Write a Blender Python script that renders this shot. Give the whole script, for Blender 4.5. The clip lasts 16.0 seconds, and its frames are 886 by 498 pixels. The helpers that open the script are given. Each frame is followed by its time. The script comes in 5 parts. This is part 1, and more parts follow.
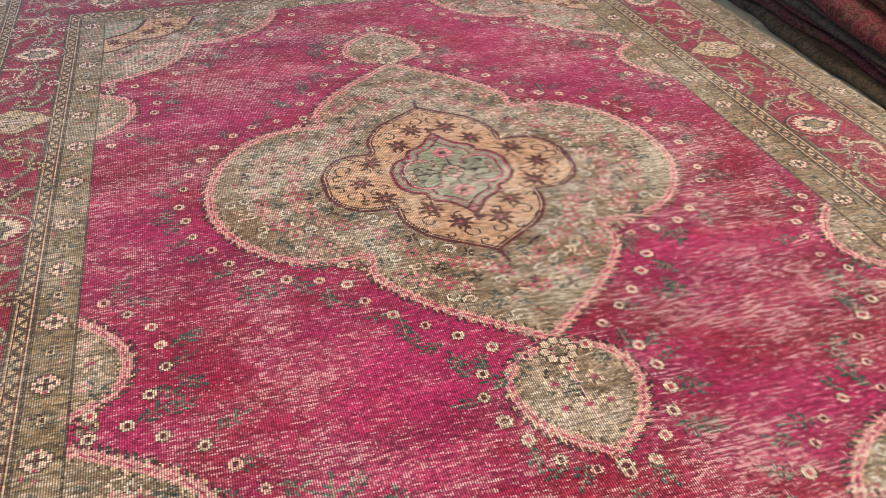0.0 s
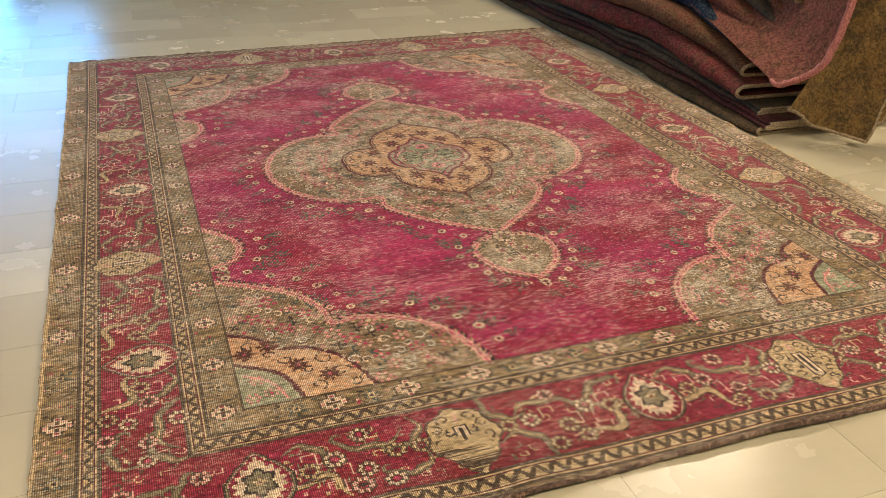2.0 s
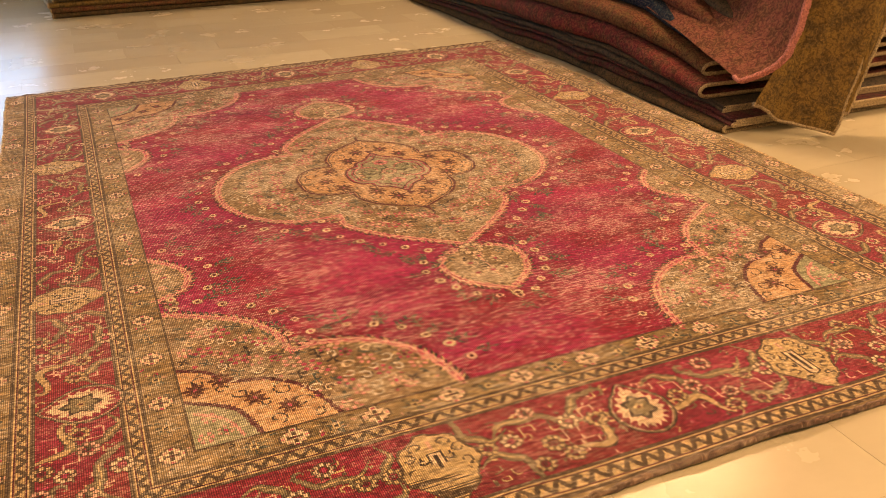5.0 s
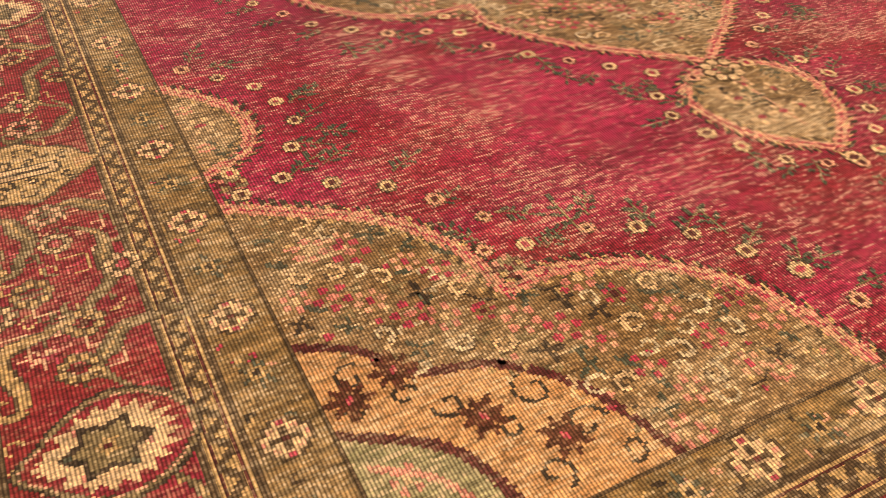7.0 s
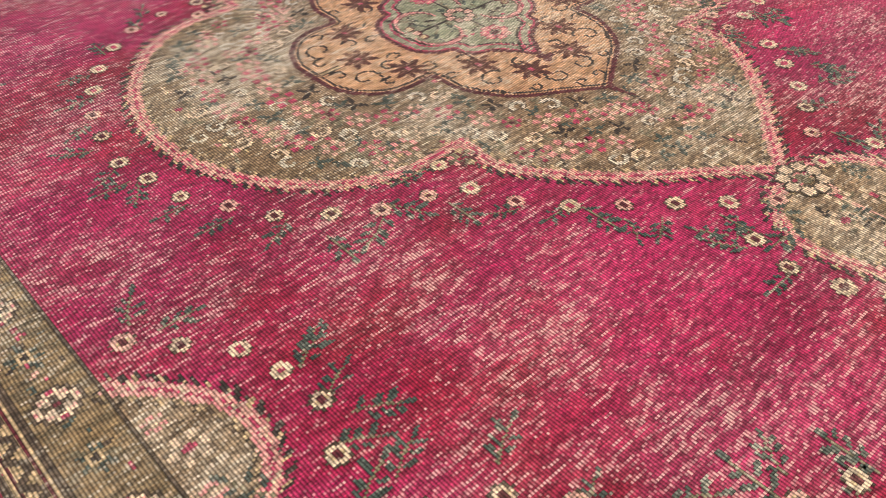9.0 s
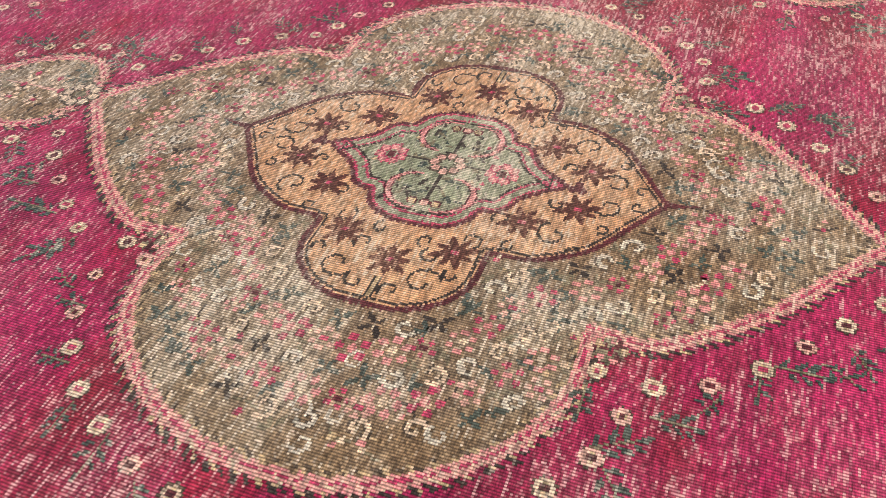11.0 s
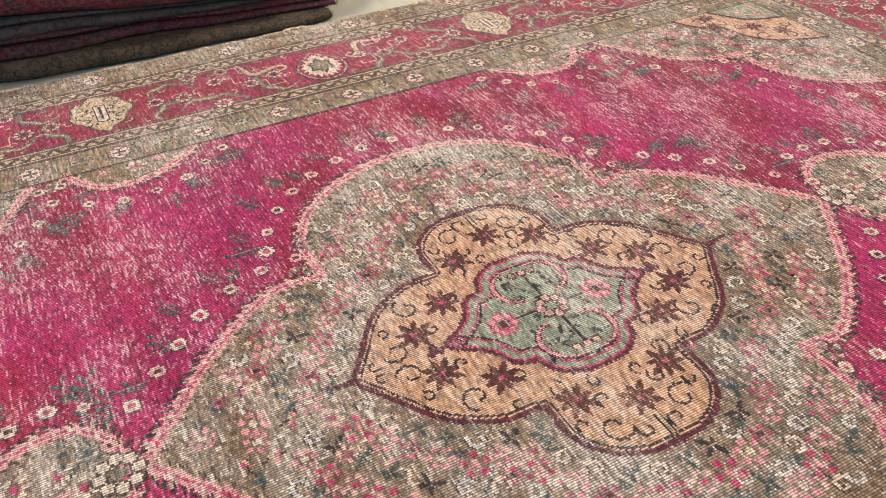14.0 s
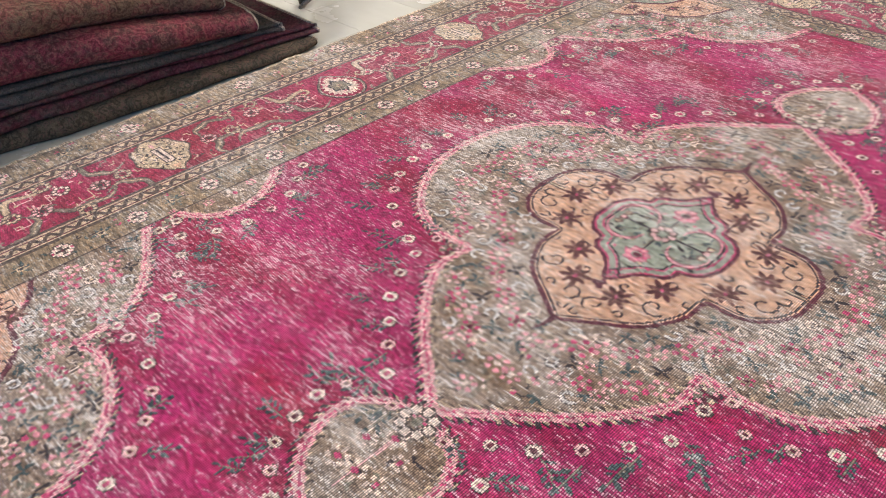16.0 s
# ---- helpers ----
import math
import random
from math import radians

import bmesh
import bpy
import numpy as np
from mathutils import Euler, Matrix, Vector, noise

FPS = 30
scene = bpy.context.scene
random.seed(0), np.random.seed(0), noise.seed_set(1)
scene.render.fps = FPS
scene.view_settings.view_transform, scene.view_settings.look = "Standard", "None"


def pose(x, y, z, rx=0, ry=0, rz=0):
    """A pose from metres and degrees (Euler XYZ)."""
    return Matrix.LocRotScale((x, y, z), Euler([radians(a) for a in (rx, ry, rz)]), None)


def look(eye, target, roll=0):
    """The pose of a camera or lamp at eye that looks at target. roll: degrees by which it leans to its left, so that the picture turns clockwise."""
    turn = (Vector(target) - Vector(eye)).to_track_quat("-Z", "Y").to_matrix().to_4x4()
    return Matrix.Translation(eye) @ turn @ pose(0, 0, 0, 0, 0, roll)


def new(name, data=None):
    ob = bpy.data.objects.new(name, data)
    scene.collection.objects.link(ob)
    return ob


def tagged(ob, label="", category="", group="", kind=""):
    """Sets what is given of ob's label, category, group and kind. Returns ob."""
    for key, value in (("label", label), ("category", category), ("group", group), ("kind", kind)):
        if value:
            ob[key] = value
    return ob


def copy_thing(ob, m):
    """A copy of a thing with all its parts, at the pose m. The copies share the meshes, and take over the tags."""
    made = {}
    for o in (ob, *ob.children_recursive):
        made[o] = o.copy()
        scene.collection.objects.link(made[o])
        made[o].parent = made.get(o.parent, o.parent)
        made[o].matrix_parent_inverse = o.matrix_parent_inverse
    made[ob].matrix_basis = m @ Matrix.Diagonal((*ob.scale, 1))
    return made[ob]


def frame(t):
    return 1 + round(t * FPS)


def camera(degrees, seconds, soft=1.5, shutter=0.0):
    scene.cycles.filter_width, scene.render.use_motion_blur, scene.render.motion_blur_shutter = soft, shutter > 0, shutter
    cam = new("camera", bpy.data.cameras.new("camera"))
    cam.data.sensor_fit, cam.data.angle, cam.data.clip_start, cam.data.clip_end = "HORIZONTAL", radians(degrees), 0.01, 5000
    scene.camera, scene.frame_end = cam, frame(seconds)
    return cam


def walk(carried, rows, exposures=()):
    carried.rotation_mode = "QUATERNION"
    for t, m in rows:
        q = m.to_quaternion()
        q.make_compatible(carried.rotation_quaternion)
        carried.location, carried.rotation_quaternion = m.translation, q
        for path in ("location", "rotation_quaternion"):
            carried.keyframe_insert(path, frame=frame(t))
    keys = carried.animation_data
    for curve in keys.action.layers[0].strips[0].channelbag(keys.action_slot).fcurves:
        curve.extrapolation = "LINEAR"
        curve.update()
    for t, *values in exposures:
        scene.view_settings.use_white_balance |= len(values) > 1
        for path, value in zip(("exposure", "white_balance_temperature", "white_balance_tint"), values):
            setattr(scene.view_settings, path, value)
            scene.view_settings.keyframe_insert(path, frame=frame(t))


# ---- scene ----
cam = camera(56.3, 16.0, soft=1.0)
PATH = [
    (0, (-0.643, -1.989, 1.229), (-0.161, -0.44, 0.059), 1.6),
    (0.5, (-0.795, -2.365, 1.263), (-0.262, -0.822, 0.107), 1.1),
    (1, (-0.974, -2.678, 1.304), (-0.391, -1.128, 0.183), 1.2),
    (1.5, (-1.12, -2.927, 1.349), (-0.492, -1.334, 0.314), 1.9),
    (2, (-1.13, -3.139, 1.341), (-0.5, -1.494, 0.394), 1.7),
    (2.5, (-1.162, -3.286, 1.349), (-0.542, -1.612, 0.446), 1.3),
    (3, (-1.25, -3.391, 1.355), (-0.635, -1.702, 0.477), 1.5),
    (3.5, (-1.289, -3.461, 1.374), (-0.673, -1.762, 0.519), 1.8),
    (3.7, (-1.287, -3.455, 1.36), (-0.661, -1.756, 0.511), 1.7),
    (5.8, (-0.974, -2.501, 1.042), (-0.23, -0.925, 0.062), -0.2),
    (6, (-0.997, -2.356, 0.971), (-0.254, -0.812, -0.061), 0.9),
    (6.5, (-1.086, -2.078, 0.84), (-0.406, -0.644, -0.377), 2.5),
    (7, (-1.183, -1.808, 0.779), (-0.44, -0.494, -0.533), 2.9),
    (7.5, (-1.185, -1.632, 0.742), (-0.327, -0.42, -0.598), 2.7),
    (8, (-1.152, -1.474, 0.733), (-0.27, -0.309, -0.632), 1.0),
    (8.5, (-1.117, -1.313, 0.755), (-0.202, -0.155, -0.595), -1.3),
    (9, (-1.128, -1.179, 0.792), (-0.12, -0.074, -0.536), -0.5),
    (9.5, (-1.182, -1.003, 0.846), (-0.058, -0.008, -0.476), 1.0),
    (10, (-1.197, -0.848, 0.882), (-0.02, 0.07, -0.449), -1.6),
    (10.2, (-1.186, -0.77, 0.883), (0.02, 0.102, -0.453), -2.3),
    (12.3, (-1.06, 0.059, 0.973), (0.422, -0.009, -0.368), -2.6),
    (12.5, (-1.028, 0.146, 0.985), (0.436, 0.003, -0.37), -2.7),
    (13, (-1.03, 0.36, 1.032), (0.435, -0.006, -0.28), -1.9),
    (13.5, (-1.048, 0.565, 1.095), (0.398, -0.025, -0.155), -0.7),
    (14, (-0.982, 0.749, 1.096), (0.418, 0.023, -0.133), -1.1),
    (14.5, (-0.905, 0.935, 1.121), (0.39, 0.063, -0.13), -0.5),
    (15, (-0.921, 1.154, 1.181), (0.307, 0.159, -0.045), 0.7),
    (15.5, (-0.922, 1.372, 1.198), (0.273, 0.3, 0.005), 1.2),
    (16, (-0.797, 1.531, 1.186), (0.354, 0.407, -0.002), -1.5),
]
EXPOSURES = [(0.0, -0.63, 6700, 15), (1.5, -0.88, 6900, 12), (2.1, -0.93, 10000, 15), (2.7, -0.93, 23000, 31), (3.5, -1.01, 32000, 38), (6.0, -0.73, 32000, 42), (6.8, -0.8, 20000, 34), (7.6, -0.88, 7600, 12),
             (8.5, -0.7, 7000, 12), (10.2, -0.58, 6800, 13), (12.3, -0.58, 6500, 14), (14.0, -0.5, 6200, 15), (16.0, -0.44, 5750, 18)]
walk(cam, [(t, look(eye, target, roll)) for t, eye, target, roll in PATH], EXPOSURES)
import itertools

# ---------------------------------------------------------------- light
ROOM_X0, ROOM_X1, ROOM_Y0, ROOM_Y1, ROOM_H = -5.2, 4.8, -6.0, 8.0, 3.1
FLOOR_Z = -0.012

world = bpy.data.worlds.new("world")
scene.world = world
world.use_nodes = True
wn = world.node_tree
sky = wn.nodes.new("ShaderNodeTexSky")
sky.sky_type, sky.sun_disc = "NISHITA", False
sky.sun_elevation, sky.sun_rotation = radians(48), radians(60)
wn.links.new(sky.outputs[0], wn.nodes["Background"].inputs[0])
wn.nodes["Background"].inputs[1].default_value = 0.12


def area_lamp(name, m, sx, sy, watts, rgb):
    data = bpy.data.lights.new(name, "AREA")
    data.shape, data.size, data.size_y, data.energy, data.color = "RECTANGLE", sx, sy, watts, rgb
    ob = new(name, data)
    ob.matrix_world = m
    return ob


# No ceiling light is in view: these are added; uneven watts tilt the brightness.
ADDED_LAMPS = [(x, y) for x in (-2.0, 2.4) for y in (-3.2, 0.8, 4.8)]
for lx, ly in ADDED_LAMPS:
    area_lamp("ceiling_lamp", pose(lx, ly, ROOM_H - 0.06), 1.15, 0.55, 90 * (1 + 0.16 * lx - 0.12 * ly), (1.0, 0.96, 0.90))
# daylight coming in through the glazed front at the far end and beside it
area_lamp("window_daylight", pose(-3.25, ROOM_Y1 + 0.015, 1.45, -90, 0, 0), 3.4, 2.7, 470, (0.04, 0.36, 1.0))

# ---------------------------------------------------------------- materials


def node_mat(name):
    m = bpy.data.materials.new(name)
    m.use_nodes = True
    t = m.node_tree
    return m, t, t.nodes["Principled BSDF"]


def add(t, kind, **settings):
    n = t.nodes.new(kind)
    for key, value in settings.items():
        if key == "operation":
            n.operation = value
        elif key == "blend":
            n.data_type, n.blend_type = "RGBA", value
        elif key == "bands":
            n.wave_type, n.bands_direction = "BANDS", value
    return n


def math_node(t, op, a, b=None, clamp=False):
    n = t.nodes.new("ShaderNodeMath")
    n.operation, n.use_clamp = op, clamp
    for i, v in enumerate((a, b)):
        if v is None:
            continue
        if isinstance(v, (int, float)):
            n.inputs[i].default_value = v
        else:
            t.links.new(v, n.inputs[i])
    return n.outputs[0]


def mix_rgb(t, fac, a, b, mode="MIX"):
    n = add(t, "ShaderNodeMix", blend=mode)
    for i, v in ((0, fac), (6, a), (7, b)):
        if isinstance(v, (int, float)):
            n.inputs[i].default_value = v
        elif isinstance(v, tuple):
            n.inputs[i].default_value = (*v, 1)
        else:
            t.links.new(v, n.inputs[i])
    return n.outputs[2]


def noise_at(t, vec, scale, detail=3.0, rough=0.55, stretch=None):
    if stretch:
        mp = t.nodes.new("ShaderNodeMapping")
        mp.inputs[3].default_value = stretch
        t.links.new(vec, mp.inputs[0])
        vec = mp.outputs[0]
    n = t.nodes.new("ShaderNodeTexNoise")
    n.inputs["Scale"].default_value, n.inputs["Detail"].default_value, n.inputs["Roughness"].default_value = scale, detail, rough
    t.links.new(vec, n.inputs["Vector"])
    return n.outputs[0]


def ramp(t, val, lo, hi, out0=0.0, out1=1.0):
    n = t.nodes.new("ShaderNodeMapRange")
    n.interpolation_type = "SMOOTHSTEP"
    for i, v in enumerate((val, lo, hi, out0, out1)):
        if isinstance(v, (int, float)):
            n.inputs[i].default_value = v
        else:
            t.links.new(v, n.inputs[i])
    return n.outputs[0]


WARP, ROW = 0.0047, 0.0034  # spacing of the warps and of the knot rows


def wool_group():
    """Wear and thread ridges of the knotted rug, in world coordinates so that they run on across motifs: bare, ridge,
    tone, patch, knot.
    """
    g = bpy.data.node_groups.new("wool_wear", "ShaderNodeTree")
    for label in ("bare", "ridge", "tone", "patch", "knot"):
        g.interface.new_socket(label, in_out="OUTPUT", socket_type="NodeSocketFloat")
    out = g.nodes.new("NodeGroupOutput")
    pos = g.nodes.new("ShaderNodeNewGeometry").outputs["Position"]
    # one value for each knot
    cell = g.nodes.new("ShaderNodeVectorMath")
    cell.operation = "SNAP"
    cell.inputs[1].default_value = (WARP, ROW, 10.0)
    g.links.new(pos, cell.inputs[0])
    grain = g.nodes.new("ShaderNodeTexWhiteNoise")
    grain.noise_dimensions = "2D"
    g.links.new(cell.outputs[0], grain.inputs["Vector"])
    streak = noise_at(g, cell.outputs[0], 1.0, 4.0, 0.75, (15, 170, 1))
    dash = noise_at(g, cell.outputs[0], 1.0, 3.0, 0.7, (34, 150, 1))
    drift = noise_at(g, pos, 1.0, 3.0, 0.6, (2.2, 26, 1))
    patch = noise_at(g, pos, 2.1, 3.0, 0.6, (1.0, 1.6, 1))
    patch_small = noise_at(g, pos, 9.0, 4.0, 0.65)
    warp = g.nodes.new("ShaderNodeTexWave")
    warp.wave_type, warp.bands_direction = "BANDS", "X"
    warp.inputs["Scale"].default_value, warp.inputs["Distortion"].default_value = 2 * math.pi / 20 / WARP, 1.1
    warp.inputs["Detail Scale"].default_value = 0.3
    g.links.new(pos, warp.inputs["Vector"])
    weft = g.nodes.new("ShaderNodeTexWave")
    weft.wave_type, weft.bands_direction = "BANDS", "Y"
    weft.inputs["Scale"].default_value, weft.inputs["Distortion"].default_value = 2 * math.pi / 20 / ROW, 1.0
    g.links.new(pos, weft.inputs["Vector"])
    wear = math_node(g, "ADD", math_node(g, "MULTIPLY", patch, 0.6), math_node(g, "MULTIPLY", patch_small, 0.32))
    wear = ramp(g, math_node(g, "ADD", wear, math_node(g, "MULTIPLY", drift, 0.22)), 0.46, 0.72)
    s = math_node(g, "ADD", math_node(g, "MULTIPLY", streak, 0.5), math_node(g, "MULTIPLY", dash, 0.5))
    s = math_node(g, "ADD", s, math_node(g, "MULTIPLY", grain.outputs[0], 0.065))
    lo = math_node(g, "SUBTRACT", 0.603, math_node(g, "MULTIPLY", wear, 0.085))
    bare = ramp(g, s, math_node(g, "SUBTRACT", lo, 0.03), math_node(g, "ADD", lo, 0.085))
    thread = ramp(g, warp.outputs["Fac"], 0.2, 0.75, 0.2, 1.0)
    bare = math_node(g, "MULTIPLY", bare, thread, clamp=True)
    ridge = math_node(g, "ADD", math_node(g, "MULTIPLY", warp.outputs["Fac"], 0.82), math_node(g, "MULTIPLY", weft.outputs["Fac"], 0.18))
    tone = noise_at(g, pos, 1.0, 3.0, 0.6, (0.9, 8, 1))
    for i, v in enumerate((bare, ridge, tone, wear, grain.outputs[0])):
        g.links.new(v, out.inputs[i])
    return g


WOOL = wool_group()
FOUNDATION = (0.82, 0.72, 0.57)


def wool(name, rgb, wear=0.85, mottle=0.25, second=None, foundation=FOUNDATION, pale=0.17, deep=None):
    m, t, b = node_mat(name)
    g = t.nodes.new("ShaderNodeGroup")
    g.node_tree = WOOL
    pos = t.nodes.new("ShaderNodeNewGeometry").outputs["Position"]
    col = rgb
    if second:
        spots = noise_at(t, pos, 1.0, 4.0, 0.75, (20, 58, 1))
        spots = math_node(t, "ADD", spots, math_node(t, "MULTIPLY", math_node(t, "SUBTRACT", g.outputs["knot"], 0.5), 0.13))
        col = mix_rgb(t, ramp(t, spots, 0.38, 0.62), rgb, second)
    fine = noise_at(t, pos, 1.0, 2.0, 0.6, (150, 330, 1))
    if deep:
        hue = noise_at(t, pos, 1.0, 4.0, 0.65, (1.7, 2.9, 1))
        col = mix_rgb(t, ramp(t, hue, 0.40, 0.62), col, deep)
    shade = math_node(t, "ADD", 1.0 - mottle, math_node(t, "MULTIPLY", g.outputs["tone"], mottle * 2.0))
    shade = math_node(t, "MULTIPLY", shade, math_node(t, "ADD", 0.72, math_node(t, "MULTIPLY", g.outputs["knot"], 0.56)))
    # gaps between the warps darkened: the threads' own shade put into the colour
    shade = math_node(t, "MULTIPLY", shade, math_node(t, "ADD", 0.40, math_node(t, "MULTIPLY", g.outputs["ridge"], 1.0)))
    mott = noise_at(t, pos, 1.0, 4.0, 0.8, (36, 120, 1))
    shade = math_node(t, "MULTIPLY", shade, ramp(t, mott, 0.32, 0.68, 0.48, 1.5))
    v = t.nodes.new("ShaderNodeCombineColor")
    for i in range(3):
        t.links.new(shade, v.inputs[i])
    # rubbed pile pales a little all over before the foundation shows
    col = mix_rgb(t, math_node(t, "MULTIPLY", g.outputs["patch"], pale * wear), col, foundation)
    col = mix_rgb(t, 1.0, col, v.outputs[0], "MULTIPLY")
    col = mix_rgb(t, math_node(t, "MULTIPLY", g.outputs["bare"], wear, clamp=True), col, foundation)
    t.links.new(col, b.inputs["Base Color"])
    b.inputs["Roughness"].default_value = 0.92
    b.inputs["Specular IOR Level"].default_value = 0.15
    b.inputs["Sheen Weight"].default_value = 0.12
    bump = t.nodes.new("ShaderNodeBump")
    bump.inputs["Strength"].default_value, bump.inputs["Distance"].default_value = 0.25, 0.003
    h = math_node(t, "ADD", g.outputs["ridge"], math_node(t, "MULTIPLY", fine, 0.5))
    h = math_node(t, "SUBTRACT", h, math_node(t, "MULTIPLY", g.outputs["bare"], 0.4))
    t.links.new(h, bump.inputs["Height"])
    t.links.new(bump.outputs[0], b.inputs["Normal"])
    return m


CRIMSON = wool("crimson_wool", (0.375, 0.019, 0.088), 0.95, 0.8, None, (0.84, 0.55, 0.50), 0.08, (0.285, 0.012, 0.037))
BORDER_RED = wool("madder_red_wool", (0.29, 0.024, 0.055), 0.5, 0.6, None, (0.70, 0.42, 0.34), 0.12, (0.25, 0.026, 0.036))
DRAB = wool("drab_olive_wool", (0.17, 0.103, 0.055), 1.0, 0.5, (0.31, 0.20, 0.11), (0.88, 0.77, 0.61), 0.29, (0.215, 0.135, 0.068))
BEIGE = wool("beige_wool", (0.36, 0.235, 0.115), 0.75, 0.45, (0.12, 0.085, 0.042), FOUNDATION, 0.22)
PINK = wool("rose_pink_wool", (0.66, 0.25, 0.24), 0.9, 0.2)
ROSE = wool("deep_rose_wool", (0.48, 0.05, 0.11), 0.6, 0.2)
SALMON = wool("pale_salmon_wool", (0.66, 0.36, 0.29), 0.9, 0.2)
CREAM = wool("cream_wool", (0.66, 0.50, 0.35), 0.7, 0.2)
APRICOT = wool("apricot_wool", (0.66, 0.39, 0.225), 0.9, 0.4, (0.46, 0.235, 0.115))
MAROON = wool("dark_maroon_wool", (0.115, 0.02, 0.026), 0.4, 0.3)
DARK = wool("blackish_brown_wool", (0.045, 0.031, 0.025), 0.4, 0.3)
UMBER = wool("umber_wool", (0.095, 0.064, 0.042), 0.42, 0.3)
TEAL = wool("grey_green_wool", (0.38, 0.39, 0.26), 0.9, 0.3, (0.17, 0.19, 0.11))
LEAF = wool("bottle_green_wool", (0.058, 0.08, 0.066), 0.75, 0.3)
STAR_BROWN = wool("maroon_brown_wool", (0.10, 0.030, 0.022), 0.7, 0.3, None, (0.7, 0.45, 0.3))
TAN = wool("tan_wool", (0.50, 0.36, 0.20), 0.6, 0.25)
SAGE = wool("sage_wool", (0.20, 0.165, 0.10), 0.55, 0.3)
WHITE = wool("chalky_wool", (0.56, 0.50, 0.40), 0.8, 0.15)

# ---------------------------------------------------------------- helpers for building


class Sheet:
    """Collects flat or solid pieces into one mesh."""

    def __init__(self):
        self.v, self.f, self.m, self.mats = [], [], [], []

    def slot(self, mat):
        if mat not in self.mats:
            self.mats.append(mat)
        return self.mats.index(mat)

    def face(self, pts, mat):
        k = len(self.v)
        self.v += [tuple(p) for p in pts]
        self.f.append(tuple(range(k, k + len(pts))))
        self.m.append(self.slot(mat))

    def grid(self, rows, mat, close=False):
        """Quads between rows of equal length."""
        k, n = len(self.v), len(rows[0])
        for r in rows:
            self.v += [tuple(p) for p in r]
        s = self.slot(mat)
        for i in range(len(rows) - 1):
            for j in range(n if close else n - 1):
                a, b = k + i * n + j, k + i * n + (j + 1) % n
                self.f.append((a, b, b + n, a + n))
                self.m.append(s)

    def mesh(self, name, smooth=False):
        me = bpy.data.meshes.new(name)
        me.from_pydata(self.v, [], self.f)
        for mat in self.mats:
            me.materials.append(mat)
        me.polygons.foreach_set("material_index", self.m)
        if smooth:
            me.polygons.foreach_set("use_smooth", [True] * len(self.f))
        me.update()
        return me


def part(name, sheet, parent, label="", smooth=False):
    ob = new(name, sheet.mesh(name, smooth) if isinstance(sheet, Sheet) else sheet)
    ob.parent = parent
    if label:
        tagged(ob, label=label)
    return ob


def thing(name, label, category, at=None, group="", kind=""):
    ob = new(name)
    ob.empty_display_size = 0.1
    if at:
        ob.location = at
    return tagged(ob, label, category, group, kind)


# ---------------------------------------------------------------- the rug's plan


def place(u, v, z=0.0):
    """From the rug's even design to the floor: the weaving is a little skewed and wider on one side."""
    x = float(np.interp(u, (-1.5, -1.0, 0, 1.0, 1.5), (-1.478, -1.004, 0.0, 0.968, 1.54)))
    y = float(np.interp(v, (-1.95, -1.465, -0.77, 0, 0.77, 1.47, 1.95), (-1.94, -1.465, -0.75, 0, 0.797, 1.47, 1.955)))
    if v > 0:
        y += 0.05 * (u / 1.5) * (v / 1.95) ** 2
    else:
        y -= 0.02 * (u / 1.5) * (v / 1.95) ** 2
    if v > 1.2:
        x += -0.012 * (v - 1.2)
    return (x, y, z)


def spline(pts, step=0.012):
    """A smooth open curve through the points."""
    out = []
    n = len(pts)
    for i in range(n - 1):
        p1, p2 = Vector(pts[i]), Vector(pts[i + 1])
        p0 = Vector(pts[i - 1]) if i else p1 * 2 - p2
        p3 = Vector(pts[i + 2]) if i + 2 < n else p2 * 2 - p1
        k = max(2, int((p2 - p1).length / step))
        for j in range(k):
            t = j / k
            out.append(0.5 * ((2 * p1) + (p2 - p0) * t + (2 * p0 - 5 * p1 + 4 * p2 - p3) * t * t + (3 * p1 - p0 - 3 * p2 + p3) * t ** 3))
    out.append(Vector(pts[-1]))
    return [(p.x, p.y) for p in out]


def resample(pts, step, closed=False):
    pts = [Vector(p) for p in pts]
    if closed:
        pts.append(pts[0])
    d = [0.0]
    for a, b in zip(pts, pts[1:]):
        d.append(d[-1] + (b - a).length)
    n = max(2, round(d[-1] / step))
    out = []
    for i in range(n if closed else n + 1):
        s = d[-1] * i / n
        out.append((float(np.interp(s, d, [p.x for p in pts])), float(np.interp(s, d, [p.y for p in pts]))))
    return out


def normals(pts, closed=False):
    out, n = [], len(pts)
    for i in range(n):
        a = pts[(i - 1) % n] if closed or i else pts[0]
        b = pts[(i + 1) % n] if closed or i < n - 1 else pts[-1]
        dx, dy = b[0] - a[0], b[1] - a[1]
        l = math.hypot(dx, dy) or 1
        out.append((dy / l, -dx / l))
    return out


def knot_cells(poly, cells):
    """Adds the knots of the weave whose middles lie inside a polygon."""
    y_lo, y_hi = min(q[1] for q in poly), max(q[1] for q in poly)
    for j in range(math.floor(y_lo / ROW), math.floor(y_hi / ROW) + 1):
        y = (j + 0.5) * ROW
        xs = []
        for (x0, y0, *_), (x1, y1, *_) in zip(poly, poly[1:] + poly[:1]):
            if (y0 > y) != (y1 > y):
                xs.append(x0 + (x1 - x0) * (y - y0) / (y1 - y0))
        xs.sort()
        for x0, x1 in zip(xs[::2], xs[1::2]):
            for i in range(math.ceil(x0 / WARP - 0.5), math.floor(x1 / WARP - 0.5) + 1):
                cells.add((i, j))


